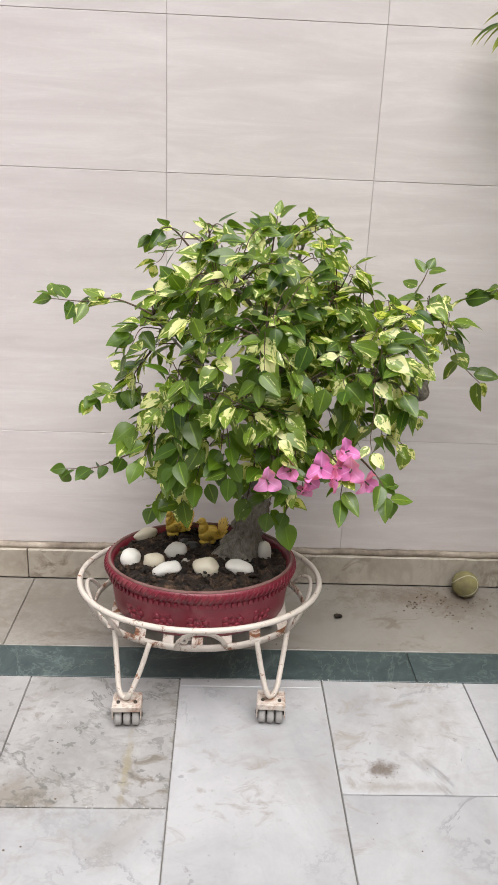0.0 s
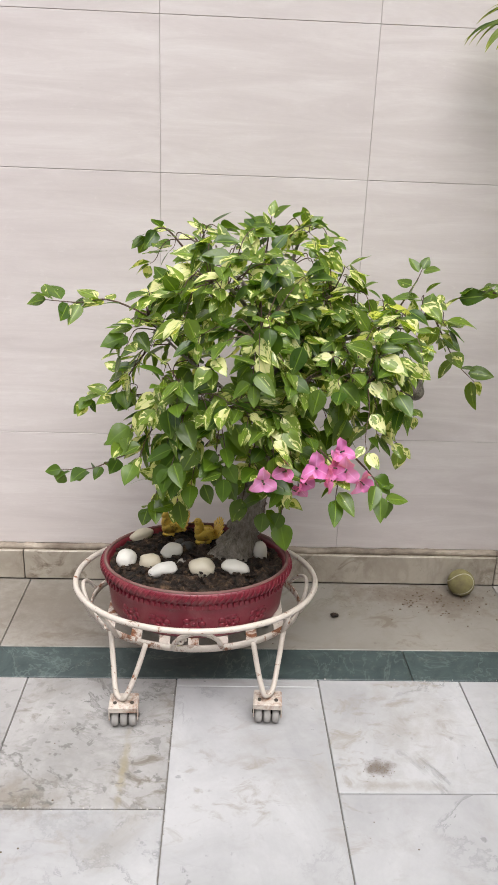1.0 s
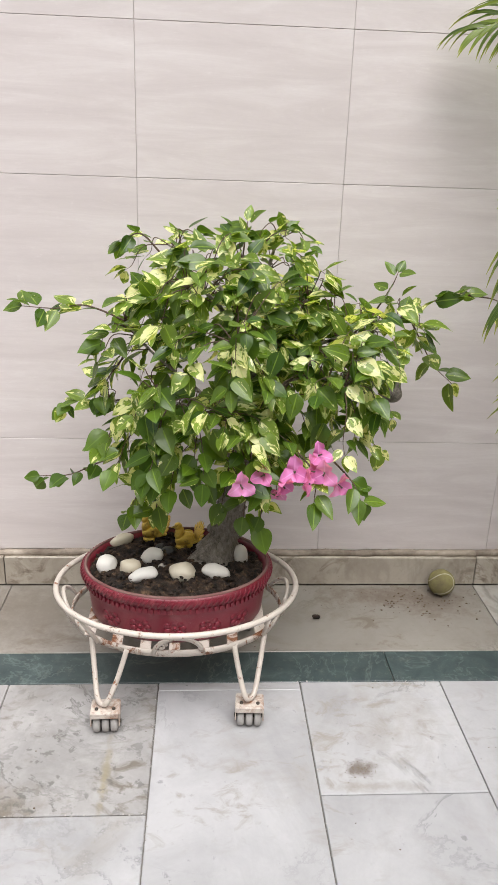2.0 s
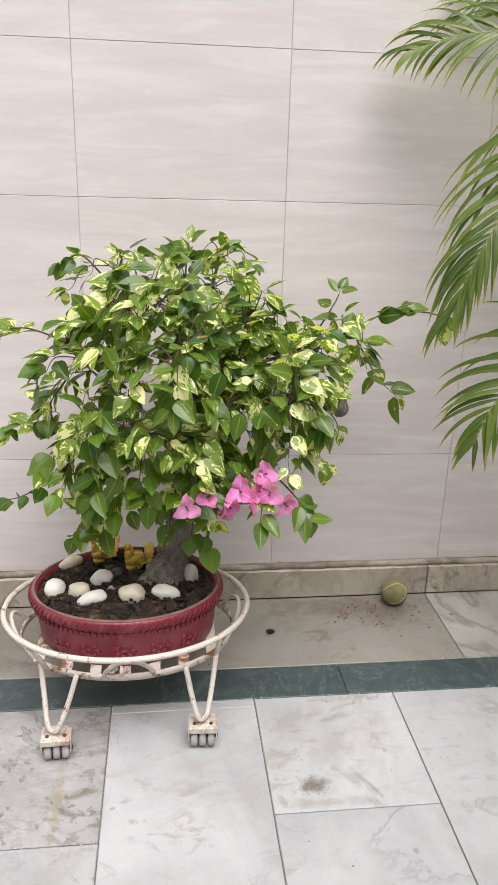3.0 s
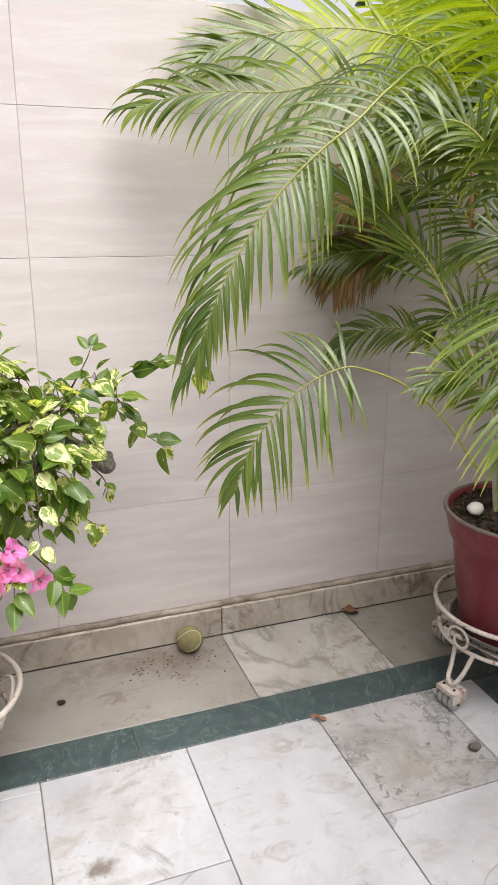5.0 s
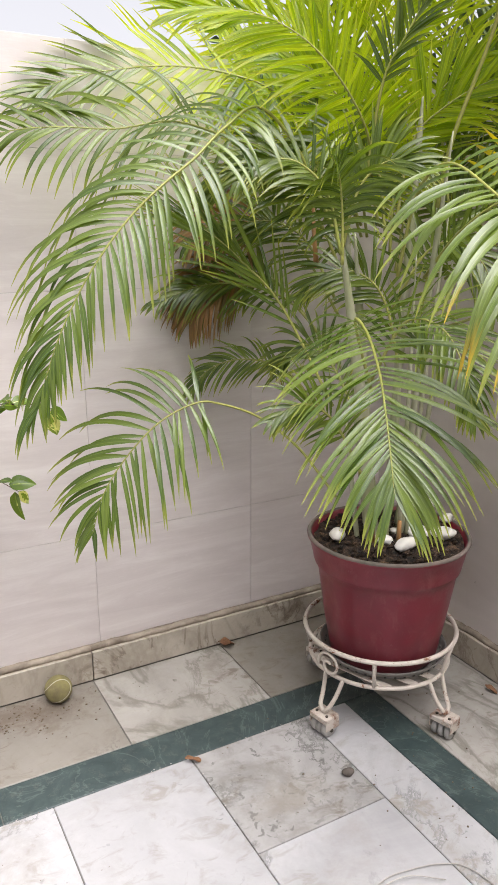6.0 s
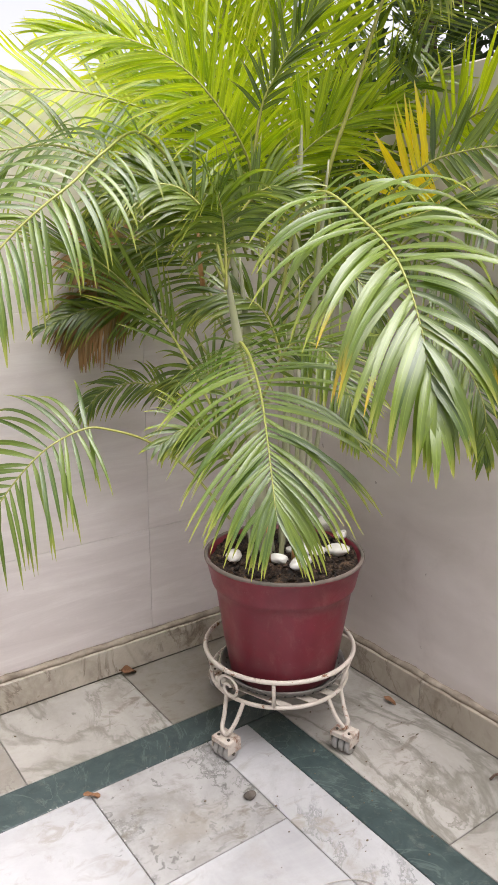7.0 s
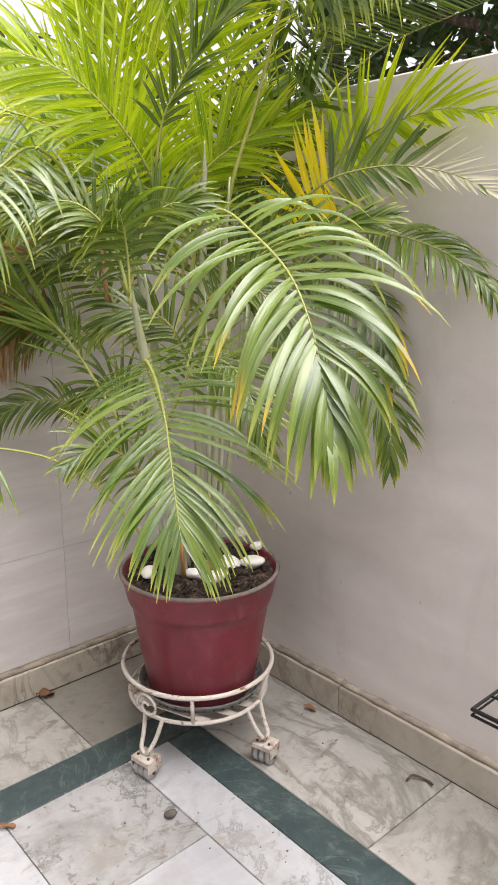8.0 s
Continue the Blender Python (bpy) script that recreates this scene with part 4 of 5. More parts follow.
def flower(x, y, z, tilt, turn, size, closed=0.4):
    """Three papery bracts round a short centre."""
    fl = part("flower", tube_bm([(0, 0, -0.010), (0, 0, 0.012)], [0.0008, 0.0016], 6), M_TWIG, tree, "bright pink papery flower", at=Matrix.Translation(-OFF) @ pose(x, y, z, tilt, 0, turn))
    for k in range(3):
        ob = new("bract", BRACTS[k])
        ob.parent = fl
        ob.matrix_basis = pose(0, 0, 0, 0, 0, 120 * k) @ pose(0, 0.002, 0, 62 * closed + 8 * k, 0, 0) @ Matrix.Scale(size * 0.9, 4)
    return fl


for args in ((0.214, -0.560, 0.517, 95, 10, 0.028, 0.3), (0.254, -0.545, 0.530, 80, -30, 0.026, 0.6), (0.285, -0.53, 0.508, 120, 40, 0.030, 0.6), (0.308, -0.525, 0.528, 70, 0, 0.032, 0.4), (0.332, -0.53, 0.532, 85, 60, 0.033, 0.3),
             (0.350, -0.515, 0.555, 60, 20, 0.026, 0.5), (0.360, -0.53, 0.528, 90, -20, 0.030, 0.4), (0.385, -0.53, 0.508, 105, 30, 0.030, 0.5), (0.280, -0.515, 0.488, 130, 0, 0.024, 0.7), (0.322, -0.545, 0.515, 95, 90, 0.028, 0.4)):
    flower(*args)


# ---- the palm ----
M_PALM = leaf_material("palm_leaflet", (0.058, 0.106, 0.014), (0.172, 0.235, 0.036), (0.42, 0.42, 0.08), 0.29, 0.30, False, shine=0.72)
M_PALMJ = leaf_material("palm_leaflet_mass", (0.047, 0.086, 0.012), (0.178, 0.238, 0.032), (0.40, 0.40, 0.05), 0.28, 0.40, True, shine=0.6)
# young yellow-green, brightened in the colour to stand in for backlight
M_BACKLIT_YOUNG = leaf_material("backlit_young_palm_leaflet", (0.19, 0.28, 0.009), (0.56, 0.62, 0.020), (0.62, 0.58, 0.06), 0.28, 0.74, True, shine=0.7)
M_YELLOW = leaf_material("yellowed_palm_leaflet", (0.62, 0.56, 0.02), (0.95, 0.68, 0.015), (0.62, 0.50, 0.22), 0.45, 0.45, True)
M_TIPPED = leaf_material("yellow_tipped_leaflet", (0.058, 0.106, 0.014), (0.172, 0.235, 0.036), (0.75, 0.45, 0.02), 0.29, 0.30, False, shine=0.72)
M_DEAD = leaf_material("withered_palm_leaflet", (0.14, 0.11, 0.035), (0.33, 0.155, 0.055), (0.24, 0.12, 0.05), 0.6, 0.25, True)
M_PALE = leaf_material("dry_pale_leaflet", (0.40, 0.36, 0.24), (0.62, 0.57, 0.45), (0.60, 0.55, 0.45), 0.6, 0.2, True)
M_RACHIS = simple_material("yellow_green_rachis", (0.24, 0.27, 0.05), (0.32, 0.31, 0.08), 0.45, 20, 0.1)
M_CANE = simple_material("pale_ringed_cane", (0.42, 0.40, 0.31), (0.24, 0.27, 0.11), 0.5, 30, 0.3)
M_SHEATH = simple_material("dry_orange_sheath", (0.42, 0.20, 0.06), (0.30, 0.17, 0.07), 0.7, 50)
palm = thing("areca_palm", PALM[0], PALM[1], 0.43, "tall potted areca palm with arching green fronds and some yellow leaflets", "palm")
POFF = Vector((PALM[0], PALM[1], 0.43))
prng = random.Random(5)


def leaflet_into(bm, uvl, root, direction, length, width, droop, facing):
    """One strip leaflet, folded along its midrib, that bends down along its length."""
    d = Vector(direction).normalized()
    p = Vector(root)
    steps = 9
    ds = length / steps
    twist = prng.uniform(-0.5, 0.5)
    fold = prng.uniform(0.12, 0.45)
    rows = []
    for i in range(steps + 1):
        t = i / steps
        w = width * 0.5 * (min(1, 0.35 + 3.2 * t) if t < 0.2 else (1 - ((t - 0.2) / 0.8) ** 2.2)) + 0.0003
        side = d.cross(facing)
        side = side.normalized() if side.length > 1e-3 else d.orthogonal().normalized()
        nrm = side.cross(d).normalized()
        a = twist * t
        side, nrm = side * math.cos(a) + nrm * math.sin(a), nrm * math.cos(a) - side * math.sin(a)
        rows.append([(bm.verts.new(p + side * w * u + nrm * w * fold * abs(u)), u, t) for u in (-1, 0, 1)])
        d = (d + Vector((0, 0, -1)) * droop * (0.3 + 1.5 * t) * 2.6 / steps).normalized()
        p = p + d * ds
        if p.x > 1.792 - POFF.x:
            p.x, d.x = 1.792 - POFF.x, 0.0
        if p.y > -0.008 - POFF.y:
            p.y, d.y = -0.008 - POFF.y, 0.0
    for a, b in zip(rows, rows[1:]):
        for k in range(2):
            quad = (a[k], a[k + 1], b[k + 1], b[k])
            f = bm.faces.new([q[0] for q in quad])
            for lp, q in zip(f.loops, quad):
                lp[uvl].uv = (q[1], q[2])


def frond(pts, pairs, length, width, material, out=(0, 0, 1), a0=80, a1=20, droop=0.3, lift=0.1, start=0.2, separate=False, label="", rod=0.0030, patch=(), sides=(1, 1), bend=0.75, tip=0.38):
    """A rachis through a few points with pairs of leaflets from start to tip, at a0 degrees to it at the foot and a1 at the tip, spread square to out.
    separate: each leaflet an object of its own; sides: share of the length on either side; patch: leaflets of another material on a stretch."""
    line = spline([Vector(p) - POFF for p in pts], 8)
    n_ = len(line)
    radii = [rod * (1.2 - 0.95 * i / (n_ - 1)) for i in range(n_)]
    fr = part("frond", tube_bm(line, radii, 6), M_RACHIS, palm, label or "arching feather-shaped green frond")
    bm = bmesh.new()
    uvl = bm.loops.layers.uv.new("UVMap")
    extra = []
    for _ in patch:
        b_ = bmesh.new()
        extra.append((b_, b_.loops.layers.uv.new("UVMap")))
    hint = Vector(out)
    for i in range(pairs):
        u = (i + 0.5) / pairs
        ang0 = a0 + (a1 - a0) * u ** bend
        for sgn, share in zip((-1, 1), sides):
            if prng.random() < 0.03:
                continue
            f = start + (1 - start) * min(0.995, (i + 0.3 + prng.uniform(-0.2, 0.2) + 0.2 * sgn) / pairs)
            f = max(0.0, f)
            k = min(n_ - 2, int(f * (n_ - 1)))
            p = line[k].lerp(line[k + 1], f * (n_ - 1) - k)
            tan = (line[min(n_ - 1, k + 2)] - line[max(0, k - 1)]).normalized()
            up = hint - tan * hint.dot(tan)
            up = up.normalized() if up.length > 0.1 else tan.orthogonal().normalized()
            side = tan.cross(up).normalized()
            ang = radians(ang0 + prng.gauss(0, 5))
            ln = length * share * min(1.0, 0.62 + 1.6 * u) * (1 - (1 - tip) * max(0, u - 0.5) / 0.5) * prng.uniform(0.86, 1.1)
            jit = Vector((prng.gauss(0, 1), prng.gauss(0, 1), prng.gauss(0, 1))) * 0.06
            d = tan * math.cos(ang) + (side * sgn) * math.sin(ang) + up * lift * prng.uniform(0.5, 1.4) + jit
            b, layer, mat = bm, uvl, material
            for (m_, lo, hi, _), pair in zip(patch, extra):
                if lo < u < hi and prng.random() < 0.85:
                    (b, layer), mat = pair, m_
            if separate:
                b = bmesh.new()
                layer = b.loops.layers.uv.new("UVMap")
            leaflet_into(b, layer, p, d, ln, width * (0.4 if mat is M_PALE else 1) * prng.uniform(0.8, 1.12), droop * prng.uniform(0.7, 1.35), up)
            if separate:
                part("leaflet", b, mat, fr)
    if separate:
        for b_ in (bm, *(q[0] for q in extra)):
            b_.free()
    else:
        tagged(part("foliage", bm, material, fr), kind="stuff")
        for (mat_, _, _, tag_), (b_, _) in zip(patch, extra):
            tagged(part("foliage", b_, mat_, fr, tag_), kind="stuff")
    return fr


# canes, each narrowing into a crownshaft
for k, (pts, r) in enumerate((([(1.42, -0.445, 0.43), (1.36, -0.47, 0.75), (1.272, -0.490, 1.13)], 0.014), ([(1.45, -0.42, 0.43), (1.40, -0.42, 0.8), (1.36, -0.42, 1.12)], 0.011), ([(1.49, -0.46, 0.43), (1.47, -0.52, 0.9), (1.44, -0.60, 1.30)], 0.0075),
                             ([(1.50, -0.40, 0.43), (1.53, -0.38, 0.85), (1.55, -0.38, 1.25), (1.555, -0.38, 1.4)], 0.010), ([(1.46, -0.38, 0.43), (1.44, -0.33, 0.8), (1.42, -0.30, 1.2), (1.41, -0.29, 1.35)], 0.009), ([(1.44, -0.47, 0.43), (1.43, -0.50, 0.7), (1.39, -0.54, 0.98)], 0.006),
                             ([(1.51, -0.44, 0.43), (1.56, -0.46, 0.75), (1.60, -0.46, 1.1)], 0.006), ([(1.40, -0.42, 0.43), (1.38, -0.40, 0.65), (1.36, -0.38, 0.9)], 0.006), ([(1.50, -0.47, 0.43), (1.50, -0.50, 0.8), (1.52, -0.52, 1.16)], 0.005), ([(1.47, -0.48, 0.43), (1.45, -0.51, 0.75), (1.44, -0.52, 1.08)], 0.005),
                             ([(1.52, -0.41, 0.43), (1.56, -0.42, 0.8), (1.57, -0.43, 1.2)], 0.005))):
    line = spline([Vector(p) - POFF for p in pts], 12)
    n_ = len(line) - 1
    part("cane", tube_bm(line, [r * (1.1 - 0.3 * i / n_) * (1.10 if i % 6 == 0 else 1) * min(1.0, 0.25 + 2.6 * (1 - i / n_)) for i in range(n_ + 1)], 10), M_CANE, palm, "pale green ringed cane")
for pts in ([(1.315, -0.35, 1.05), (1.307, -0.35, 1.11), (1.300, -0.355, 1.17)], [(1.405, -0.47, 0.44), (1.398, -0.475, 0.50), (1.395, -0.48, 0.55)], [(1.455, -0.50, 0.44), (1.45, -0.505, 0.50)]):
    part("sheath", tube_bm([Vector(p) - POFF for p in pts], [0.006 - 0.0015 * i for i in range(len(pts))], 6), M_SHEATH, palm, "dry orange-brown leaf sheath")
G, Y, J = M_PALM, M_BACKLIT_YOUNG, M_PALMJ
# the nearest fronds
frond([(1.329, -0.536, 0.814), (1.248, -0.581, 0.958), (1.188, -0.693, 0.958), (1.140, -0.789, 0.913), (1.103, -0.855, 0.863), (1.076, -0.904, 0.810), (1.061, -0.935, 0.759)], 46, 0.209, 0.0082, G, out=(-0.57, -0.64, 0.51), a0=125, a1=22, droop=0.34, lift=0.05, start=0.16, separate=True, bend=0.62, sides=(1.12, 1.0), tip=0.42)
frond([(1.361, -0.559, 1.040), (1.339, -0.628, 1.187), (1.291, -0.752, 1.226), (1.262, -0.880, 1.175), (1.244, -0.965, 1.123), (1.225, -1.024, 1.059), (1.212, -1.062, 0.990), (1.201, -1.090, 0.918)], 32, 0.233, 0.0135, G, out=(-0.52, -0.58, 0.62), a0=104, a1=18, droop=0.62, lift=0.32, start=0.3, separate=True, patch=((M_TIPPED, 0.35, 0.55, "leaflets with yellow tips"),))
frond([(1.317, -0.425, 1.101), (1.248, -0.379, 1.274), (1.159, -0.377, 1.349), (1.068, -0.412, 1.305), (0.993, -0.437, 1.246), (0.927, -0.439, 1.197), (0.869, -0.436, 1.145), (0.820, -0.438, 1.090), (0.778, -0.434, 1.029), (0.737, -0.435, 0.955), (0.711, -0.430, 0.889), (0.691, -0.427, 0.826)], 50, 0.242, 0.0088, G, out=(-0.39, -0.71, 0.59), a0=98, a1=18, droop=0.72, lift=0.12, start=0.16, separate=True, sides=(0.75, 1.0))
frond([(1.301, -0.466, 0.571), (1.224, -0.436, 0.682), (1.140, -0.414, 0.755), (1.055, -0.403, 0.791), (1.003, -0.396, 0.796), (0.927, -0.388, 0.763), (0.857, -0.382, 0.697), (0.811, -0.379, 0.629), (0.788, -0.377, 0.557)], 25, 0.187, 0.0092, G, out=(-0.43, -0.77, 0.47), a0=98, a1=16, droop=0.42, lift=0.05, start=0.47, separate=True, rod=0.0028)
# the upper fronds; those in Y carry the light from behind in their colour
frond([(1.352, -0.374, 1.135), (1.269, -0.325, 1.258), (1.130, -0.279, 1.308), (1.032, -0.253, 1.331), (0.926, -0.224, 1.314), (0.828, -0.181, 1.316), (0.746, -0.138, 1.309), (0.667, -0.102, 1.285)], 30, 0.234, 0.0092, J, out=(-0.39, -0.71, 0.59), a0=64, a1=24, droop=0.5, lift=0.12, start=0.26, sides=(0.75, 1.0))
frond([(1.489, -0.271, 1.137), (1.428, -0.203, 1.322), (1.330, -0.152, 1.422), (1.232, -0.123, 1.455), (1.128, -0.085, 1.468), (1.013, -0.048, 1.459), (0.890, -0.043, 1.428), (0.818, -0.043, 1.396)], 34, 0.211, 0.0098, J, out=(-0.41, -0.74, 0.53), a0=78, a1=22, droop=0.12, lift=0.1, start=0.22, patch=((Y, 0.1, 0.55, "yellow-green leaflets with backlight put into their colour"),))
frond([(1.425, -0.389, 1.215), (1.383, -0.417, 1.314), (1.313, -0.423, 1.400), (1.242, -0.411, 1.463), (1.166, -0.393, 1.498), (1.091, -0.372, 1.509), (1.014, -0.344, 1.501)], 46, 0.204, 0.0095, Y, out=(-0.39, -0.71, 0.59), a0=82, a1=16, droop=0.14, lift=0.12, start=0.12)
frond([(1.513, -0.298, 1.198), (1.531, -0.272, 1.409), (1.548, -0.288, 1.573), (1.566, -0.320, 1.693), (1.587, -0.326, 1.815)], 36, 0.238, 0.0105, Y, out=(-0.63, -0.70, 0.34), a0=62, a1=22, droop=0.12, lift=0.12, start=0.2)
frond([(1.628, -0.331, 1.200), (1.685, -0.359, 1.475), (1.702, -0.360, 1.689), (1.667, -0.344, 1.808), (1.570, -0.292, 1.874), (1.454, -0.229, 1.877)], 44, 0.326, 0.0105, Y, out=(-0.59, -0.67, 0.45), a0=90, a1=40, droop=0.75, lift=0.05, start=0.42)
frond([(1.502, -0.503, 1.170), (1.502, -0.532, 1.292), (1.531, -0.576, 1.448), (1.546, -0.616, 1.578), (1.569, -0.658, 1.681), (1.634, -0.729, 1.723), (1.698, -0.796, 1.693)], 30, 0.200, 0.0105, J, out=(-0.59, -0.67, 0.45), a0=90, a1=40, droop=0.8, lift=0.05, start=0.62, rod=0.0042)
frond([(1.373, -0.436, 1.236), (1.382, -0.461, 1.395), (1.404, -0.496, 1.473), (1.443, -0.531, 1.557), (1.485, -0.580, 1.605), (1.515, -0.633, 1.610)], 34, 0.130, 0.0085, J, out=(-0.41, -0.46, 0.79), a0=48, a1=14, droop=0.2, lift=0.25, start=0.2)
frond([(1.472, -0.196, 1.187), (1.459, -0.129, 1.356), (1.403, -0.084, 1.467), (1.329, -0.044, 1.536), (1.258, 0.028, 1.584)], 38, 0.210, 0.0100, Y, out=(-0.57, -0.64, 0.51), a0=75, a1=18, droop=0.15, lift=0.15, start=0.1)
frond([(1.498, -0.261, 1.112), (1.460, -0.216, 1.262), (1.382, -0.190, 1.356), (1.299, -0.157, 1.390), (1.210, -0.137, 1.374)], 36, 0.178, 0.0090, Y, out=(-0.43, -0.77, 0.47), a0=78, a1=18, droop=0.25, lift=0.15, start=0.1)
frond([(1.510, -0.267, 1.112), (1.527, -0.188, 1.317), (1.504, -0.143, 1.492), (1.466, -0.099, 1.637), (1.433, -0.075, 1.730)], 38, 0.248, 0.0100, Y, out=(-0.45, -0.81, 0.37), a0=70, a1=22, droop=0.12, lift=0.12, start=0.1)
# the fronds towards the rendered wall
frond([(1.668, -0.456, 1.135), (1.627, -0.578, 1.240), (1.629, -0.648, 1.286), (1.645, -0.708, 1.311), (1.689, -0.798, 1.322), (1.726, -0.901, 1.301), (1.730, -1.018, 1.248)], 44, 0.147, 0.0125, J, out=(-0.64, -0.72, 0.29), a0=112, a1=16, droop=0.02, lift=0.05, start=0.12, sides=(1.0, 0.65), label="yellowing frond with withered pale tips", patch=((M_YELLOW, 0.02, 0.34, "bright yellow leaflets"), (M_PALE, 0.66, 0.98, "withered pale leaflets")))
frond([(1.729, -0.448, 1.135), (1.728, -0.571, 1.303), (1.727, -0.634, 1.360), (1.727, -0.694, 1.389), (1.728, -0.770, 1.409), (1.729, -0.878, 1.417), (1.729, -1.006, 1.388)], 30, 0.184, 0.0110, Y, out=(-0.64, -0.72, 0.29), a0=84, a1=14, droop=0.06, lift=0.05, start=0.28, sides=(1.0, 0.5))
frond([(1.729, -0.409, 1.148), (1.729, -0.482, 1.345), (1.729, -0.589, 1.482), (2.002, -0.456, 1.621), (2.066, -0.523, 1.672), (2.136, -0.600, 1.710), (2.203, -0.676, 1.746)], 34, 0.170, 0.0105, J, out=(-0.64, -0.72, 0.29), a0=70, a1=12, droop=0.04, lift=0.1, start=0.3, sides=(1.0, 0.7))
frond([(1.728, -0.308, 1.202), (1.729, -0.359, 1.343), (1.728, -0.446, 1.433), (1.726, -0.550, 1.488), (1.978, -0.425, 1.566)], 34, 0.183, 0.0100, J, out=(-0.63, -0.70, 0.34), a0=75, a1=20, droop=0.08, lift=0.15, start=0.12)
frond([(1.673, -0.391, 1.135), (1.724, -0.335, 1.319), (1.729, -0.369, 1.504), (1.858, -0.308, 1.681), (1.923, -0.318, 1.828)], 34, 0.204, 0.0100, J, out=(-0.63, -0.70, 0.34), a0=70, a1=22, droop=0.1, lift=0.15, start=0.15)
frond([(1.612, -0.421, 1.173), (1.635, -0.356, 1.349), (1.647, -0.334, 1.534), (1.679, -0.347, 1.664), (1.703, -0.359, 1.780)], 34, 0.191, 0.0095, Y, out=(-0.63, -0.70, 0.34), a0=65, a1=22, droop=0.1, lift=0.12, start=0.2)
frond([(1.466, -0.517, 1.033), (1.452, -0.615, 1.115), (1.457, -0.698, 1.167), (1.478, -0.765, 1.188), (1.519, -0.836, 1.210), (1.564, -0.887, 1.219)], 32, 0.132, 0.0085, J, out=(-0.52, -0.58, 0.62), a0=62, a1=14, droop=0.12, lift=0.15, start=0.1)
frond([(1.702, -0.439, 1.070), (1.728, -0.608, 1.189), (1.730, -0.745, 1.197), (1.726, -0.860, 1.173), (1.726, -0.950, 1.131), (1.727, -1.035, 1.062)], 34, 0.120, 0.0100, J, out=(-0.49, -0.55, 0.68), a0=74, a1=20, droop=0.45, lift=0.1, start=0.2)
frond([(1.561, -0.498, 0.927), (1.655, -0.632, 0.981), (1.687, -0.734, 0.927), (1.697, -0.803, 0.827), (1.681, -0.823, 0.724)], 36, 0.126, 0.0085, J, out=(-0.55, -0.62, 0.57), a0=70, a1=18, droop=0.35, lift=0.1, start=0.25)
frond([(1.601, -0.433, 1.022), (1.700, -0.516, 1.122), (1.730, -0.626, 1.099), (1.728, -0.726, 1.019), (1.726, -0.792, 0.918)], 32, 0.139, 0.0085, J, out=(-0.55, -0.62, 0.57), a0=70, a1=20, droop=0.35, lift=0.1, start=0.2)
# the fronds in the middle of the clump
frond([(1.383, -0.335, 1.053), (1.343, -0.302, 1.159), (1.287, -0.275, 1.223), (1.217, -0.251, 1.250), (1.144, -0.225, 1.240)], 32, 0.157, 0.0090, J, out=(-0.39, -0.71, 0.59), a0=72, a1=18, droop=0.3, lift=0.15, start=0.12)
frond([(1.268, -0.506, 1.060), (1.269, -0.500, 1.154), (1.248, -0.514, 1.223), (1.200, -0.546, 1.264)], 24, 0.125, 0.0082, J, out=(-0.37, -0.67, 0.64), a0=80, a1=30, droop=0.55, lift=0.25, start=0.2)
frond([(1.263, -0.508, 1.082), (1.243, -0.487, 1.189), (1.193, -0.465, 1.244), (1.128, -0.452, 1.247), (1.073, -0.445, 1.211)], 30, 0.126, 0.0082, J, out=(-0.39, -0.71, 0.59), a0=70, a1=18, droop=0.3, lift=0.15, start=0.15)
frond([(1.273, -0.498, 1.092), (1.303, -0.504, 1.200), (1.347, -0.537, 1.250), (1.398, -0.580, 1.239)], 28, 0.122, 0.0080, J, out=(-0.39, -0.71, 0.59), a0=70, a1=20, droop=0.3, lift=0.15, start=0.18)
frond([(1.292, -0.457, 0.771), (1.200, -0.400, 0.975), (1.127, -0.367, 1.064), (1.066, -0.339, 1.121), (1.003, -0.307, 1.151)], 28, 0.215, 0.0062, J, out=(-0.39, -0.71, 0.59), a0=32, a1=8, droop=0.06, lift=0.06, start=0.2)
frond([(1.476, -0.213, 0.927), (1.396, -0.103, 1.132), (1.320, -0.041, 1.159), (1.227, -0.041, 1.145), (1.151, -0.043, 1.099)], 32, 0.160, 0.0095, J, out=(-0.43, -0.77, 0.47), a0=66, a1=18, droop=0.4, lift=0.05, start=0.25, patch=((M_DEAD, 0.15, 0.95, "reddish-brown ageing leaflets"),))
frond([(1.450, -0.255, 0.824), (1.355, -0.120, 1.006), (1.282, -0.051, 1.023), (1.196, -0.044, 0.987), (1.154, -0.044, 0.914)], 44, 0.166, 0.0085, J, out=(-0.43, -0.77, 0.47), a0=72, a1=20, droop=0.6, lift=0.05, start=0.3, label="withering brown and dark green frond", patch=((M_DEAD, 0.12, 0.97, "reddish-brown withered leaflets"),))
frond([(1.441, -0.292, 0.804), (1.373, -0.170, 0.955), (1.282, -0.082, 1.000), (1.178, -0.043, 0.997), (1.068, -0.042, 0.958)], 36, 0.130, 0.0070, J, out=(-0.43, -0.77, 0.47), a0=60, a1=16, droop=0.4, lift=0.1, start=0.3)
frond([(1.379, -0.340, 0.657), (1.349, -0.238, 0.776), (1.317, -0.160, 0.815), (1.251, -0.109, 0.823), (1.191, -0.072, 0.798), (1.146, -0.063, 0.748)], 30, 0.102, 0.0060, J, out=(-0.43, -0.77, 0.47), a0=60, a1=16, droop=0.35, lift=0.05, start=0.3)
frond([(1.368, -0.458, 0.713), (1.344, -0.381, 0.838), (1.307, -0.323, 0.883), (1.258, -0.284, 0.844)], 26, 0.137, 0.0075, J, out=(-0.43, -0.77, 0.47), a0=66, a1=20, droop=0.35, lift=0.1, start=0.15)
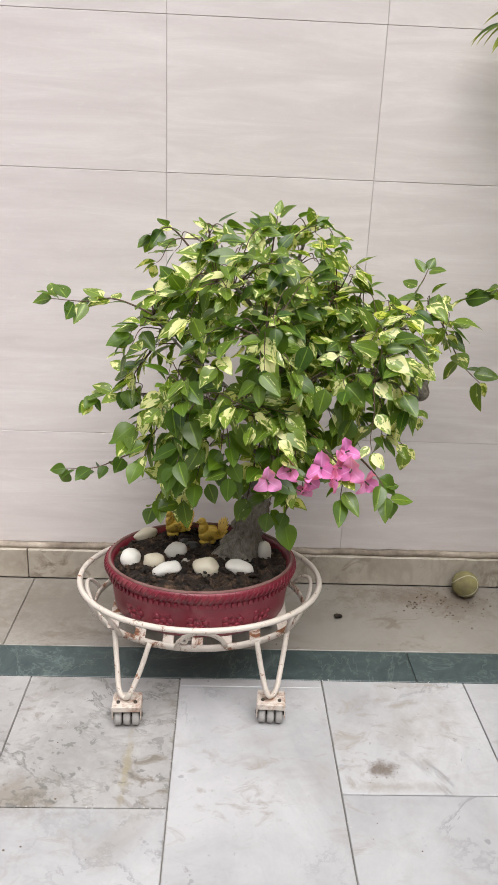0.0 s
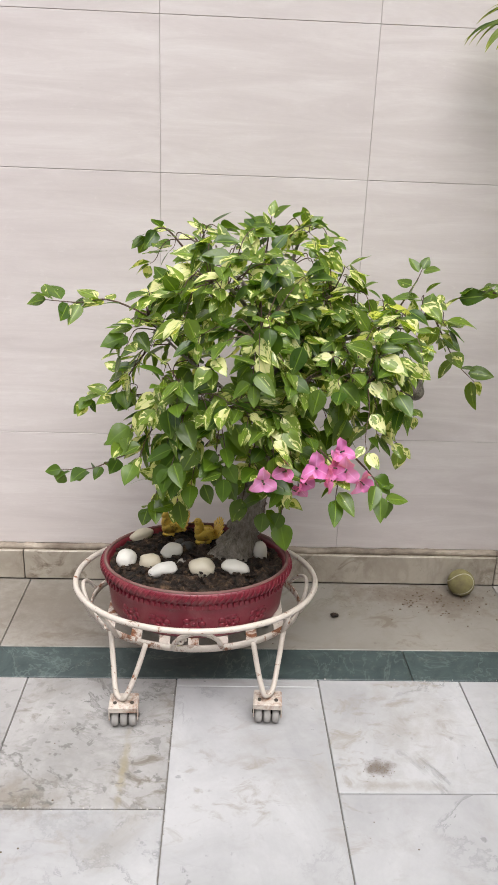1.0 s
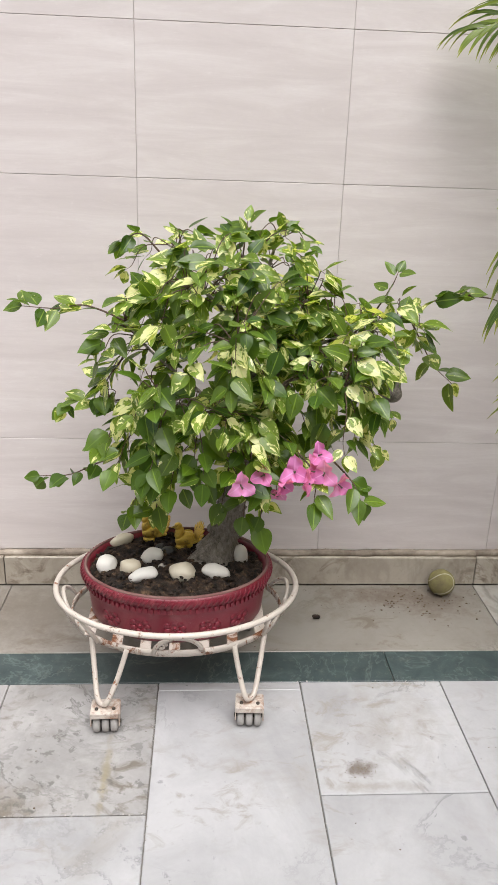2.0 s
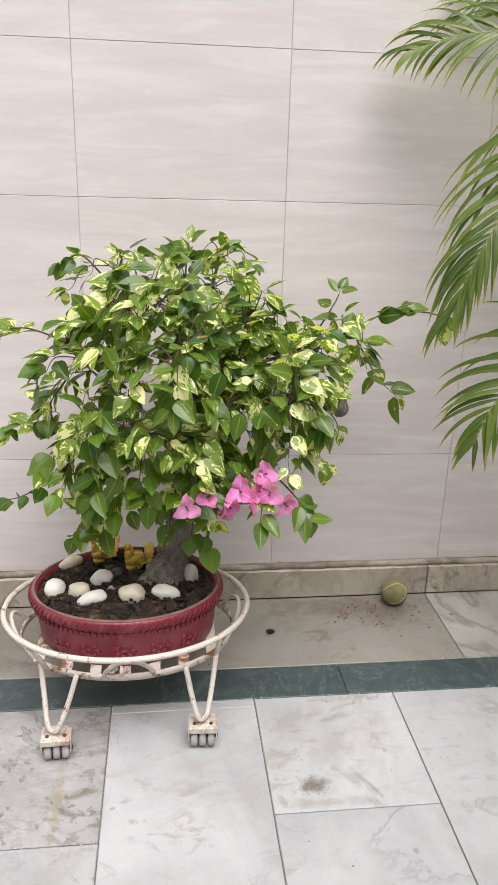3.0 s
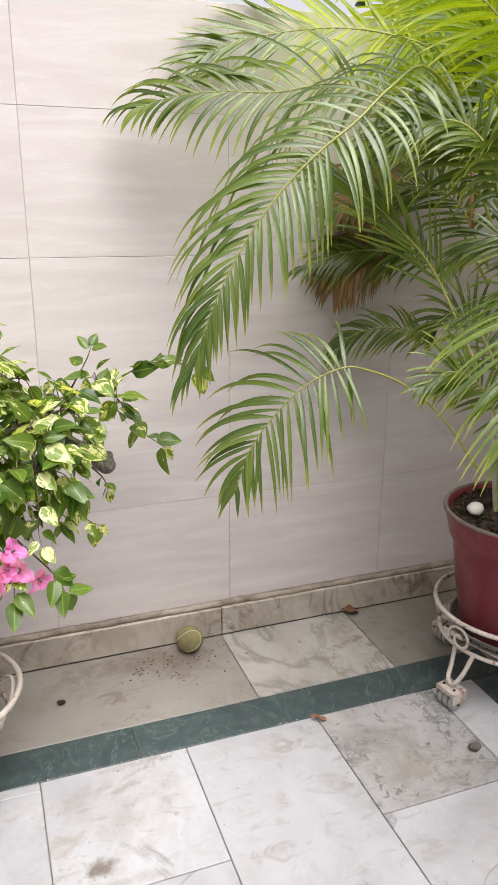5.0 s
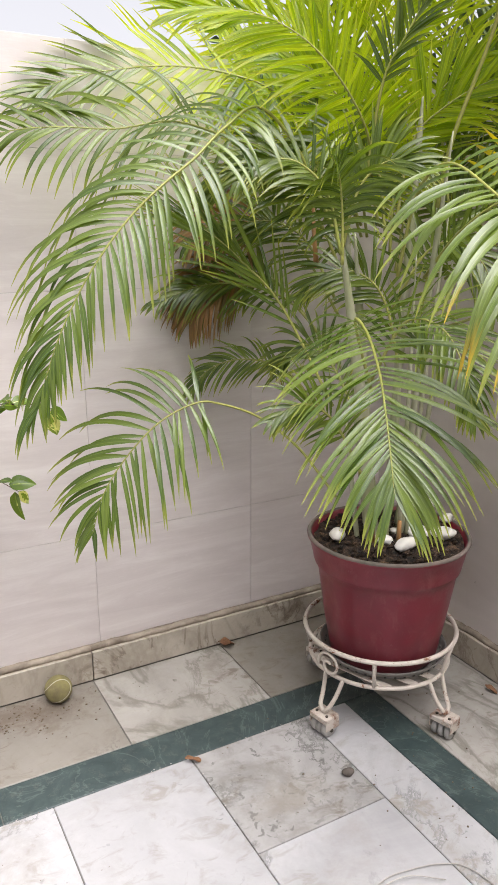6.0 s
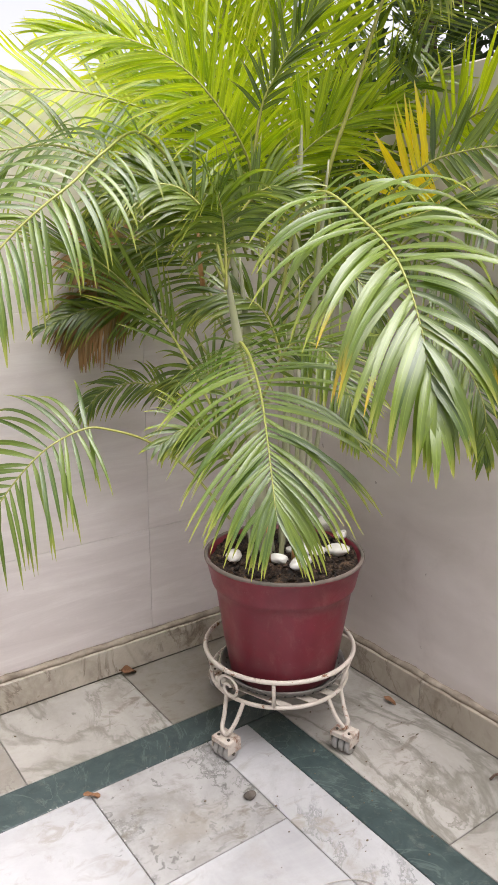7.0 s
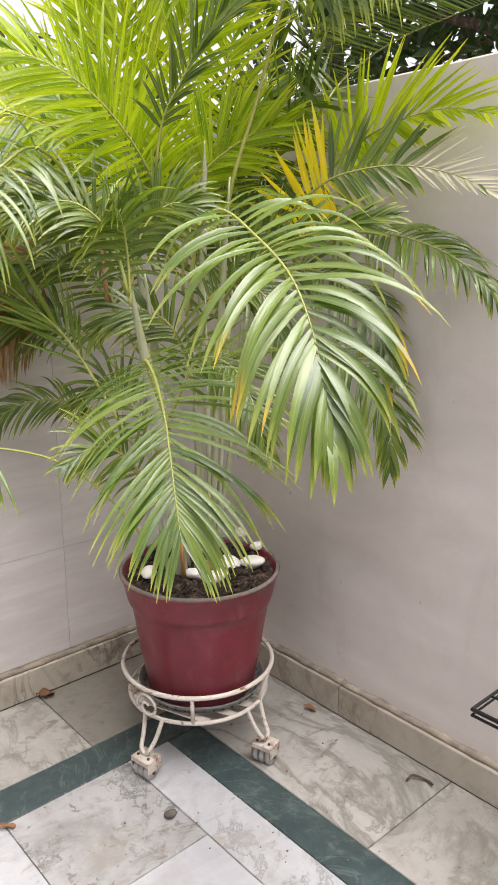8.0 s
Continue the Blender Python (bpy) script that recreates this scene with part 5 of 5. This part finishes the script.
frond([(1.296, -0.557, 0.649), (1.214, -0.568, 0.773), (1.145, -0.564, 0.813), (1.080, -0.560, 0.788)], 26, 0.108, 0.0070, J, out=(-0.39, -0.71, 0.59), a0=66, a1=20, droop=0.25, lift=0.1, start=0.15)
frond([(1.362, -0.492, 0.826), (1.382, -0.565, 0.950), (1.392, -0.658, 0.947), (1.393, -0.722, 0.879), (1.388, -0.758, 0.799)], 32, 0.138, 0.0080, J, out=(-0.55, -0.62, 0.57), a0=70, a1=18, droop=0.25, lift=0.1, start=0.12)
frond([(1.453, -0.434, 0.956), (1.506, -0.469, 1.076), (1.542, -0.520, 1.101), (1.565, -0.584, 1.055), (1.561, -0.624, 0.963)], 28, 0.145, 0.0080, J, out=(-0.55, -0.62, 0.57), a0=66, a1=20, droop=0.3, lift=0.1, start=0.15)
frond([(1.386, -0.347, 1.124), (1.349, -0.303, 1.242), (1.281, -0.259, 1.275), (1.201, -0.211, 1.246), (1.139, -0.173, 1.194)], 34, 0.144, 0.0085, J, out=(-0.55, -0.62, 0.57), a0=66, a1=18, droop=0.3, lift=0.15, start=0.12)
frond([(1.391, -0.317, 0.976), (1.352, -0.238, 1.111), (1.282, -0.164, 1.148), (1.200, -0.103, 1.112)], 30, 0.146, 0.0085, J, out=(-0.55, -0.62, 0.57), a0=62, a1=18, droop=0.3, lift=0.12, start=0.15)
frond([(1.460, -0.256, 1.097), (1.463, -0.237, 1.249), (1.446, -0.213, 1.360), (1.402, -0.182, 1.419)], 28, 0.142, 0.0085, J, out=(-0.57, -0.64, 0.51), a0=66, a1=22, droop=0.2, lift=0.15, start=0.12)
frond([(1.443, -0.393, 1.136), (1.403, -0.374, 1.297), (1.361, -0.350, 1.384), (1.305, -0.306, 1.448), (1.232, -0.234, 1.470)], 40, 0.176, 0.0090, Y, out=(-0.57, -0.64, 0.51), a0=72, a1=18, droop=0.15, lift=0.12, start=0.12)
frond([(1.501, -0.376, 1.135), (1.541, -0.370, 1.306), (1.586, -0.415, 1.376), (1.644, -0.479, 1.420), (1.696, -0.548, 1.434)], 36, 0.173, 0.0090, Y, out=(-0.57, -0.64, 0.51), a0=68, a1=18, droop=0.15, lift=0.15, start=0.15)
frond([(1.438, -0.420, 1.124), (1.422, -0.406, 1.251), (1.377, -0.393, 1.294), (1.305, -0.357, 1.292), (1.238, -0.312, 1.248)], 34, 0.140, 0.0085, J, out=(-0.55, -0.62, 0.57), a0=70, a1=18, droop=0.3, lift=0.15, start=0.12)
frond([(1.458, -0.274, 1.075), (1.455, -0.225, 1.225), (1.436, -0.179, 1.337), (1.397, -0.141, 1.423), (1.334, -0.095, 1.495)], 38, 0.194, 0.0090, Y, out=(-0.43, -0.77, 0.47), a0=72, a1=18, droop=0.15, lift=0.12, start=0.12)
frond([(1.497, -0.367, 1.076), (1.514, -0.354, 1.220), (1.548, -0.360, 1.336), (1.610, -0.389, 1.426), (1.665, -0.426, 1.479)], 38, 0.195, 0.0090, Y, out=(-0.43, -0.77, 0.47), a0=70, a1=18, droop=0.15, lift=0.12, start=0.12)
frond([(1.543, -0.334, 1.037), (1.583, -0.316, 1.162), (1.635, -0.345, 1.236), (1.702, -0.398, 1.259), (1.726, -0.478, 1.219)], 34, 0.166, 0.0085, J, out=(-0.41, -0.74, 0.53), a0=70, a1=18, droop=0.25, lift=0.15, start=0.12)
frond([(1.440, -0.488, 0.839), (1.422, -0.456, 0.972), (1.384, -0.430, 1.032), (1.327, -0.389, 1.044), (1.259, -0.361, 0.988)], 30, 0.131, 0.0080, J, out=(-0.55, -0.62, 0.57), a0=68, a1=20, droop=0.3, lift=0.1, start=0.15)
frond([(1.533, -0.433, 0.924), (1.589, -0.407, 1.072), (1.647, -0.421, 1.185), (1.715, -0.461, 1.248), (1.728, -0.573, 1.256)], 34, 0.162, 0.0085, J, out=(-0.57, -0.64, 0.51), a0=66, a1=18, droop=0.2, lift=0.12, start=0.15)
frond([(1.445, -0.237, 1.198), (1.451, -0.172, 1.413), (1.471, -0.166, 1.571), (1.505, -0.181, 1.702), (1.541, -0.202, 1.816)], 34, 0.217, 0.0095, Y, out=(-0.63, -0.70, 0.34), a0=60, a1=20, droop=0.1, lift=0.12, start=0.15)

# ---- things on the floor and by the wall ----
M_DRY = simple_material("dry_brown_leaf", (0.23, 0.11, 0.05), (0.14, 0.065, 0.03), 0.7, 60, 0.4)
DRY = []
for k in range(3):
    me = blade_mesh("dry_leaf", M_DRY, 0.5 + 0.1 * k, 0.5, -0.25, 2.0, k)
    DRY.append(me)
for k, (x, y, turn, size) in enumerate(((0.982, -0.437, 70, 0.036), (1.742, -0.575, 20, 0.034), (1.272, -0.045, 80, 0.050), (1.700, -0.36, 140, 0.030))):
    ob = new("dry_leaf", DRY[k % 3])
    ob.matrix_basis = pose(x, y, 0.003, 4, 0, turn) @ Matrix.Scale(size, 4)
    tagged(ob, "curled dry brown leaf lying on the marble floor", "leaf", "dry leaves on the floor")
stone = tagged(new("stone", finish(pebble_bm(0.0125, 0.010, 0.008, 47), "stone", simple_material("dark_grey_stone", (0.07, 0.06, 0.05), (0.12, 0.10, 0.085), 0.9, 80))), "small dark grey stone lying on the marble floor", "stone")
stone.location = (1.239, -0.628, 0.0075)
clod = tagged(new("soil_clod", finish(pebble_bm(0.009, 0.007, 0.005, 51), "soil_clod", M_SOIL)), "small dark clod of soil lying on the border slab", "soil")
clod.location = (0.428, -0.177, 0.0045)
twig = tagged(new("fallen_twig", finish(tube_bm(spline([(1.700, -0.895, 0.004), (1.718, -0.900, 0.012), (1.735, -0.925, 0.004), (1.728, -0.945, 0.009)], 5), 0.0030, 5), "fallen_twig", M_TWIG)), "thin dark twig lying on the border slab", "twig")
crumbs = bmesh.new()
crng = random.Random(9)
for _ in range(520):
    pick = crng.random()
    if pick < 0.42:
        x, y, r = crng.gauss(0.66, 0.12), crng.gauss(-0.075, 0.035), crng.uniform(0.0003, 0.0011)
    elif pick < 0.58:
        x, y, r = crng.gauss(0.442, 0.014), crng.gauss(-0.660, 0.010), crng.uniform(0.0003, 0.0009)
    elif pick < 0.72:
        x, y, r = crng.gauss(0.70, 0.07), crng.gauss(-0.115, 0.035), crng.uniform(0.0008, 0.0028)
    elif pick < 0.86:
        x, y, r = crng.uniform(-0.3, 1.7), crng.uniform(-1.1, -0.05), crng.uniform(0.0006, 0.0018)
    else:
        x, y, r = crng.gauss(1.5, 0.15), crng.gauss(-0.75, 0.2), crng.uniform(0.0006, 0.0024)
    if y > -0.024 or x > 1.76:
        continue
    bmesh.ops.create_icosphere(crumbs, subdivisions=1, radius=r, matrix=Matrix.Translation((x, y, r * 0.6)) @ Matrix.Diagonal((1.3, 1, 0.7, 1)))
tagged(new("soil_crumb", finish(crumbs, "soil_crumb", M_DUST)), "scattered dark soil crumbs on the marble floor", "soil", kind="stuff")
specks = bmesh.new()
for k in range(110):
    # dried mortar along the joints of the slabs
    kind = k % 5
    if kind == 0:
        x, y = 0.062, crng.uniform(-0.80, -0.43)
    elif kind == 1:
        x, y = 0.36, crng.uniform(-1.0, -0.43)
    elif kind == 2:
        x, y = crng.uniform(-0.25, 0.06), -0.752
    elif kind == 3:
        x, y = crng.uniform(0.3, 1.38), -0.414
    else:
        x, y = 0.966, crng.uniform(-0.80, -0.43)
    x, y = x + crng.gauss(0, 0.0022), y + crng.gauss(0, 0.0022)
    q = crng.uniform(0.0004, 0.0014)
    bmesh.ops.create_icosphere(specks, subdivisions=1, radius=q, matrix=Matrix.Translation((x, y, q * 0.3)) @ Matrix.Diagonal((crng.uniform(0.8, 2.2), crng.uniform(0.8, 2.2), 0.5, 1)))
tagged(new("mortar_speck", finish(specks, "mortar_speck", simple_material("dried_white_mortar", (0.48, 0.46, 0.43), (0.40, 0.38, 0.35), 0.9, 60))), "dried white mortar specks along the slab joints", "mortar", kind="stuff")
wire_line = spline([(x - 0.022, y - 0.036, z) for x, y, z in ((1.02, -0.98, 0.004), (1.076, -0.875, 0.004), (1.147, -0.846, 0.004), (1.20, -0.848, 0.004), (1.27, -0.868, 0.004), (1.31, -0.905, 0.004), (1.315, -1.0, 0.004), (1.25, -1.12, 0.004), (1.12, -1.16, 0.004), (1.03, -1.09, 0.004), (1.05, -0.95, 0.010), (1.12, -0.87, 0.010), (1.19, -0.862, 0.010), (1.25, -0.90, 0.007))], 6)
tagged(new("loose_wire", finish(tube_bm(wire_line, 0.0012, 6), "loose_wire", simple_material("thin_grey_wire", (0.34, 0.32, 0.29), (0.42, 0.40, 0.37), 0.4, 40))), "thin grey wire loop lying on the marble floor", "wire")

# wire shelf fixed to the rendered wall
shelf = thing("wire_shelf", 1.668, -1.30, 0.368, "black wire grid shelf fixed to the beige wall", "shelf")
x0, x1, y0, y1 = -0.118, 0.128, -0.22, 0.172
for z, r in ((0.0, 0.0042), (-0.012, 0.0030)):
    part("rim_wire", tube_bm([(x0, y0, z), (x1, y0, z), (x1, y1, z), (x0, y1, z)], r, 6, True), M_BLACK, shelf)
for k in range(1, 5):
    part("cross_wire", tube_bm([(x0, y0 + (y1 - y0) * k / 5, 0), (x1, y0 + (y1 - y0) * k / 5, 0)], 0.0022, 6), M_BLACK, shelf)
for k in range(1, 4):
    part("long_wire", tube_bm([(x0 + (x1 - x0) * k / 4, y0, 0), (x0 + (x1 - x0) * k / 4, y1, 0)], 0.0022, 6), M_BLACK, shelf)


# ---- trees behind the courtyard wall ----
M_FAR = leaf_material("dark_tree_leaf", (0.022, 0.050, 0.012), (0.055, 0.10, 0.022), (0.05, 0.09, 0.02), 0.5, 0.2, True)
M_FARBARK = bark_material("dark_tree_bark", (0.035, 0.022, 0.015), (0.10, 0.065, 0.045), 9)


def far_tree(x, y, height, radius, seed, count, label):
    """A tree of tapered trunk and limbs with a crown of many single leaves."""
    r_ = random.Random(seed)
    tr = thing("tree", x, y, -0.06, label, "tree", "trees behind the wall")
    bm_ = tube_bm(spline([(0, 0, 0), (0.05, 0.03, height * 0.3), (-0.03, 0.02, height * 0.6), (0.02, 0, height * 0.9)], 6), [0.075 - 0.003 * i for i in range(19)], 10)
    part("trunk", bm_, M_FARBARK, tr)
    tips = []
    for k in range(14):
        z = height * r_.uniform(0.24, 0.85)
        a = k * 2.4 + r_.uniform(-0.3, 0.3)
        rad = radius * r_.uniform(0.6, 1.0)
        end = Vector((rad * math.cos(a), rad * math.sin(a), z + r_.uniform(0.1, 0.5)))
        ln = spline([(0, 0, z), (end.x * 0.5, end.y * 0.5, z + 0.22), end], 5)
        part("limb", tube_bm(ln, [0.026 - 0.002 * i for i in range(11)], 6), M_FARBARK, tr)
        tips += ln[3:]
    crown = bmesh.new()
    uvl_ = crown.loops.layers.uv.new("UVMap")
    for k in range(count):
        p = r_.choice(tips) + Vector((r_.gauss(0, 0.22), r_.gauss(0, 0.22), r_.gauss(0, 0.24)))
        y_ = Vector((r_.gauss(0, 1), r_.gauss(0, 1), r_.gauss(-0.4, 0.8))).normalized()
        x_ = y_.cross(Vector((r_.gauss(0, 1), r_.gauss(0, 1), 1.2))).normalized()
        s_ = r_.uniform(0.06, 0.11)
        z_ = x_.cross(y_) * 0.12
        outline = ((0, 0, 0), (0.28, 0.35, 1), (0.2, 0.72, 0.6), (0, 1, -0.6), (-0.2, 0.72, 0.6), (-0.28, 0.35, 1))
        vs = [crown.verts.new(p + (x_ * a + y_ * b + z_ * c) * s_) for a, b, c in outline]
        for ids in ((0, 1, 2, 3), (0, 3, 4, 5)):
            f = crown.faces.new([vs[i] for i in ids])
            for lp, i in zip(f.loops, ids):
                lp[uvl_].uv = (outline[i][0] * 2, outline[i][1])
    part("crown", crown, M_FAR, tr, "dark green leafy crown with gaps", False)


far_tree(2.95, -0.45, 4.4, 1.15, 3, 6500, "dark leafy tree with brown limbs beyond the courtyard wall")
far_tree(3.4, 0.9, 4.6, 1.3, 4, 6000, "dark leafy tree with brown limbs beyond the courtyard wall")
far_tree(3.0, -2.1, 4.2, 1.15, 6, 6000, "dark leafy tree with brown limbs beyond the courtyard wall")

house = tagged(new("wall_neighbour", finish(box_bm(2.4, 0.5, 2.1, 0.01, at=(-0.36, 0.85, 0.99)), "wall_neighbour", M_CEMENT, False)), "grey concrete wall of a building beyond the courtyard", "wall", kind="structure")


# ---- the pieces of walls, skirting and floor ----
def bed_bm(length, depth, z0, z1, seed):
    """A rough cement strip along X with a wavering top and face."""
    bm_ = bmesh.new()
    n_ = max(8, int(length / 0.012))
    rows = []
    for i in range(n_ + 1):
        x_ = -length / 2 + length * i / n_
        w = noise.noise((x_ * 14 + seed, 0, 0)) * 0.005 + noise.noise((x_ * 60 + seed, 1, 0)) * 0.0035
        q = noise.noise((x_ * 22 + seed, 5, 0)) * 0.004
        rows.append([bm_.verts.new(c) for c in ((x_, 0, z0), (x_, -depth - q, z0), (x_, -depth - q, z1 + w - 0.002), (x_, -depth * 0.4, z1 + w), (x_, 0, z1 + w))])
    for a_, b_ in zip(rows, rows[1:]):
        for k in range(4):
            bm_.faces.new((a_[k], b_[k], b_[k + 1], a_[k + 1]))
    return bm_


def slab(name, x0, x1, y0, y1, z0, z1, material, parent, gap=0.0011, bevel=0.0012):
    """One slab between the given planes, with a joint all round."""
    g = [gap if (b - a) > 0.03 else 0 for a, b in ((x0, x1), (y0, y1), (z0, z1))]
    s = (x1 - x0 - 2 * g[0], y1 - y0 - 2 * g[1], z1 - z0 - 2 * g[2])
    me = finish(box_bm(*s, bevel), name, material, False)
    ob = new(name, me)
    ob.parent = parent
    ob.location = ((x0 + x1) / 2, (y0 + y1) / 2, (z0 + z1) / 2)
    return ob


# wall tiles: courses of 0.30, 0.60 and 0.30 m over the skirting, and a cut one below the capping
for z0, z1 in ((0.093, 0.393), (0.393, 0.994), (0.994, 1.295), (1.295, WALL_TOP)):
    for k in range(-6, 4):
        x0 = 0.45 * k
        slab("wall_tile", x0, min(x0 + 0.45, RIGHT + 0.0005), 0.0, 0.011, z0, z1, M_WALL, wall_back, 0.0005, 0.0006)

# skirting along both walls, a little uneven on top
skirt_x = (-2.7, -1.55, -0.35, 0.87, RIGHT - 0.018)
for a, b in zip(skirt_x, skirt_x[1:]):
    slab("skirting_slab", a, b, -0.0235, -0.001, 0.0008, 0.082, M_SKIRT, wall_back, 0.0012)
    part("skirting_bed", bed_bm(b - a, 0.016, 0.080, 0.0925, a * 7), M_BED, wall_back, at=Matrix.Translation(((a + b) / 2, 0.0015, 0)))
skirt_y = (-3.3, -2.95, -1.8, -0.62, -0.022)
for a, b in zip(skirt_y, skirt_y[1:]):
    slab("skirting_slab", RIGHT - 0.0235, RIGHT - 0.001, a, b, 0.0, 0.082, M_SKIRT, wall_right, 0.0012)
    part("skirting_bed", bed_bm(b - a, 0.016, 0.080, 0.0925, a * 5), M_BED, wall_right, at=pose(RIGHT + 0.0015, (a + b) / 2, 0, 0, 0, -90))

# border slabs between the skirting and the green strip
edge_x = (-2.7, -1.53, -0.335, 0.868, 1.236, RIGHT - 0.022)
for a, b in zip(edge_x, edge_x[1:]):
    slab("border_slab", a, b, -0.309, -0.022, -0.01, 0.0, M_BORDER if 0.8 < a < 1.2 else M_DULL, floor)
edge_y = (-3.3, -2.13, -0.962, -0.309)
for a, b in zip(edge_y, edge_y[1:]):
    slab("border_slab", 1.482, RIGHT - 0.022, a, b, -0.01, 0.0, M_BORDER, floor)
# dark green strip
for a, b in zip((-2.7, -0.66, 0.564, 1.482), (-0.66, 0.564, 1.482)):
    slab("strip_slab", a, b, -0.414, -0.309, -0.01, 0.0, M_GREEN, floor, 0.001)
for a, b in zip((-3.3, -1.64, -0.414), (-1.64, -0.414)):
    slab("strip_slab", 1.386, 1.482, a, b, -0.01, 0.0, M_GREEN, floor, 0.001)
# field of white marble slabs in columns
columns = ((-2.7, -2.4, -0.414, -1.0), (-2.4, -1.8, -0.414, -1.0), (-1.8, -1.2, -0.414, -0.72), (-1.2, -0.55, -0.414, -1.0), (-0.55, -0.246, -0.414, -1.02), (-0.246, 0.062, -0.414, -0.752), (0.062, 0.36, -0.438, -1.04),
           (0.36, 0.662, -0.414, -0.718), (0.662, 0.966, -0.414, -1.02), (0.966, 1.268, -0.414, -0.718), (1.268, 1.386, -0.414, -1.02))
for x0, x1, top, cut in columns:
    if top < -0.42:
        slab("marble_slab", x0, x1, top, -0.414, -0.01, 0.0, M_MARBLE, floor, 0.0015)
    y = cut
    slab("marble_slab", x0, x1, y, top, -0.01, 0.0, M_WORN if x0 in (-0.246, -0.55, 0.966) else M_MARBLE, floor)
    while y > -3.25:
        slab("marble_slab", x0, x1, max(-3.3, y - 0.6), y, -0.01, 0.0, M_MARBLE, floor)
        y -= 0.6
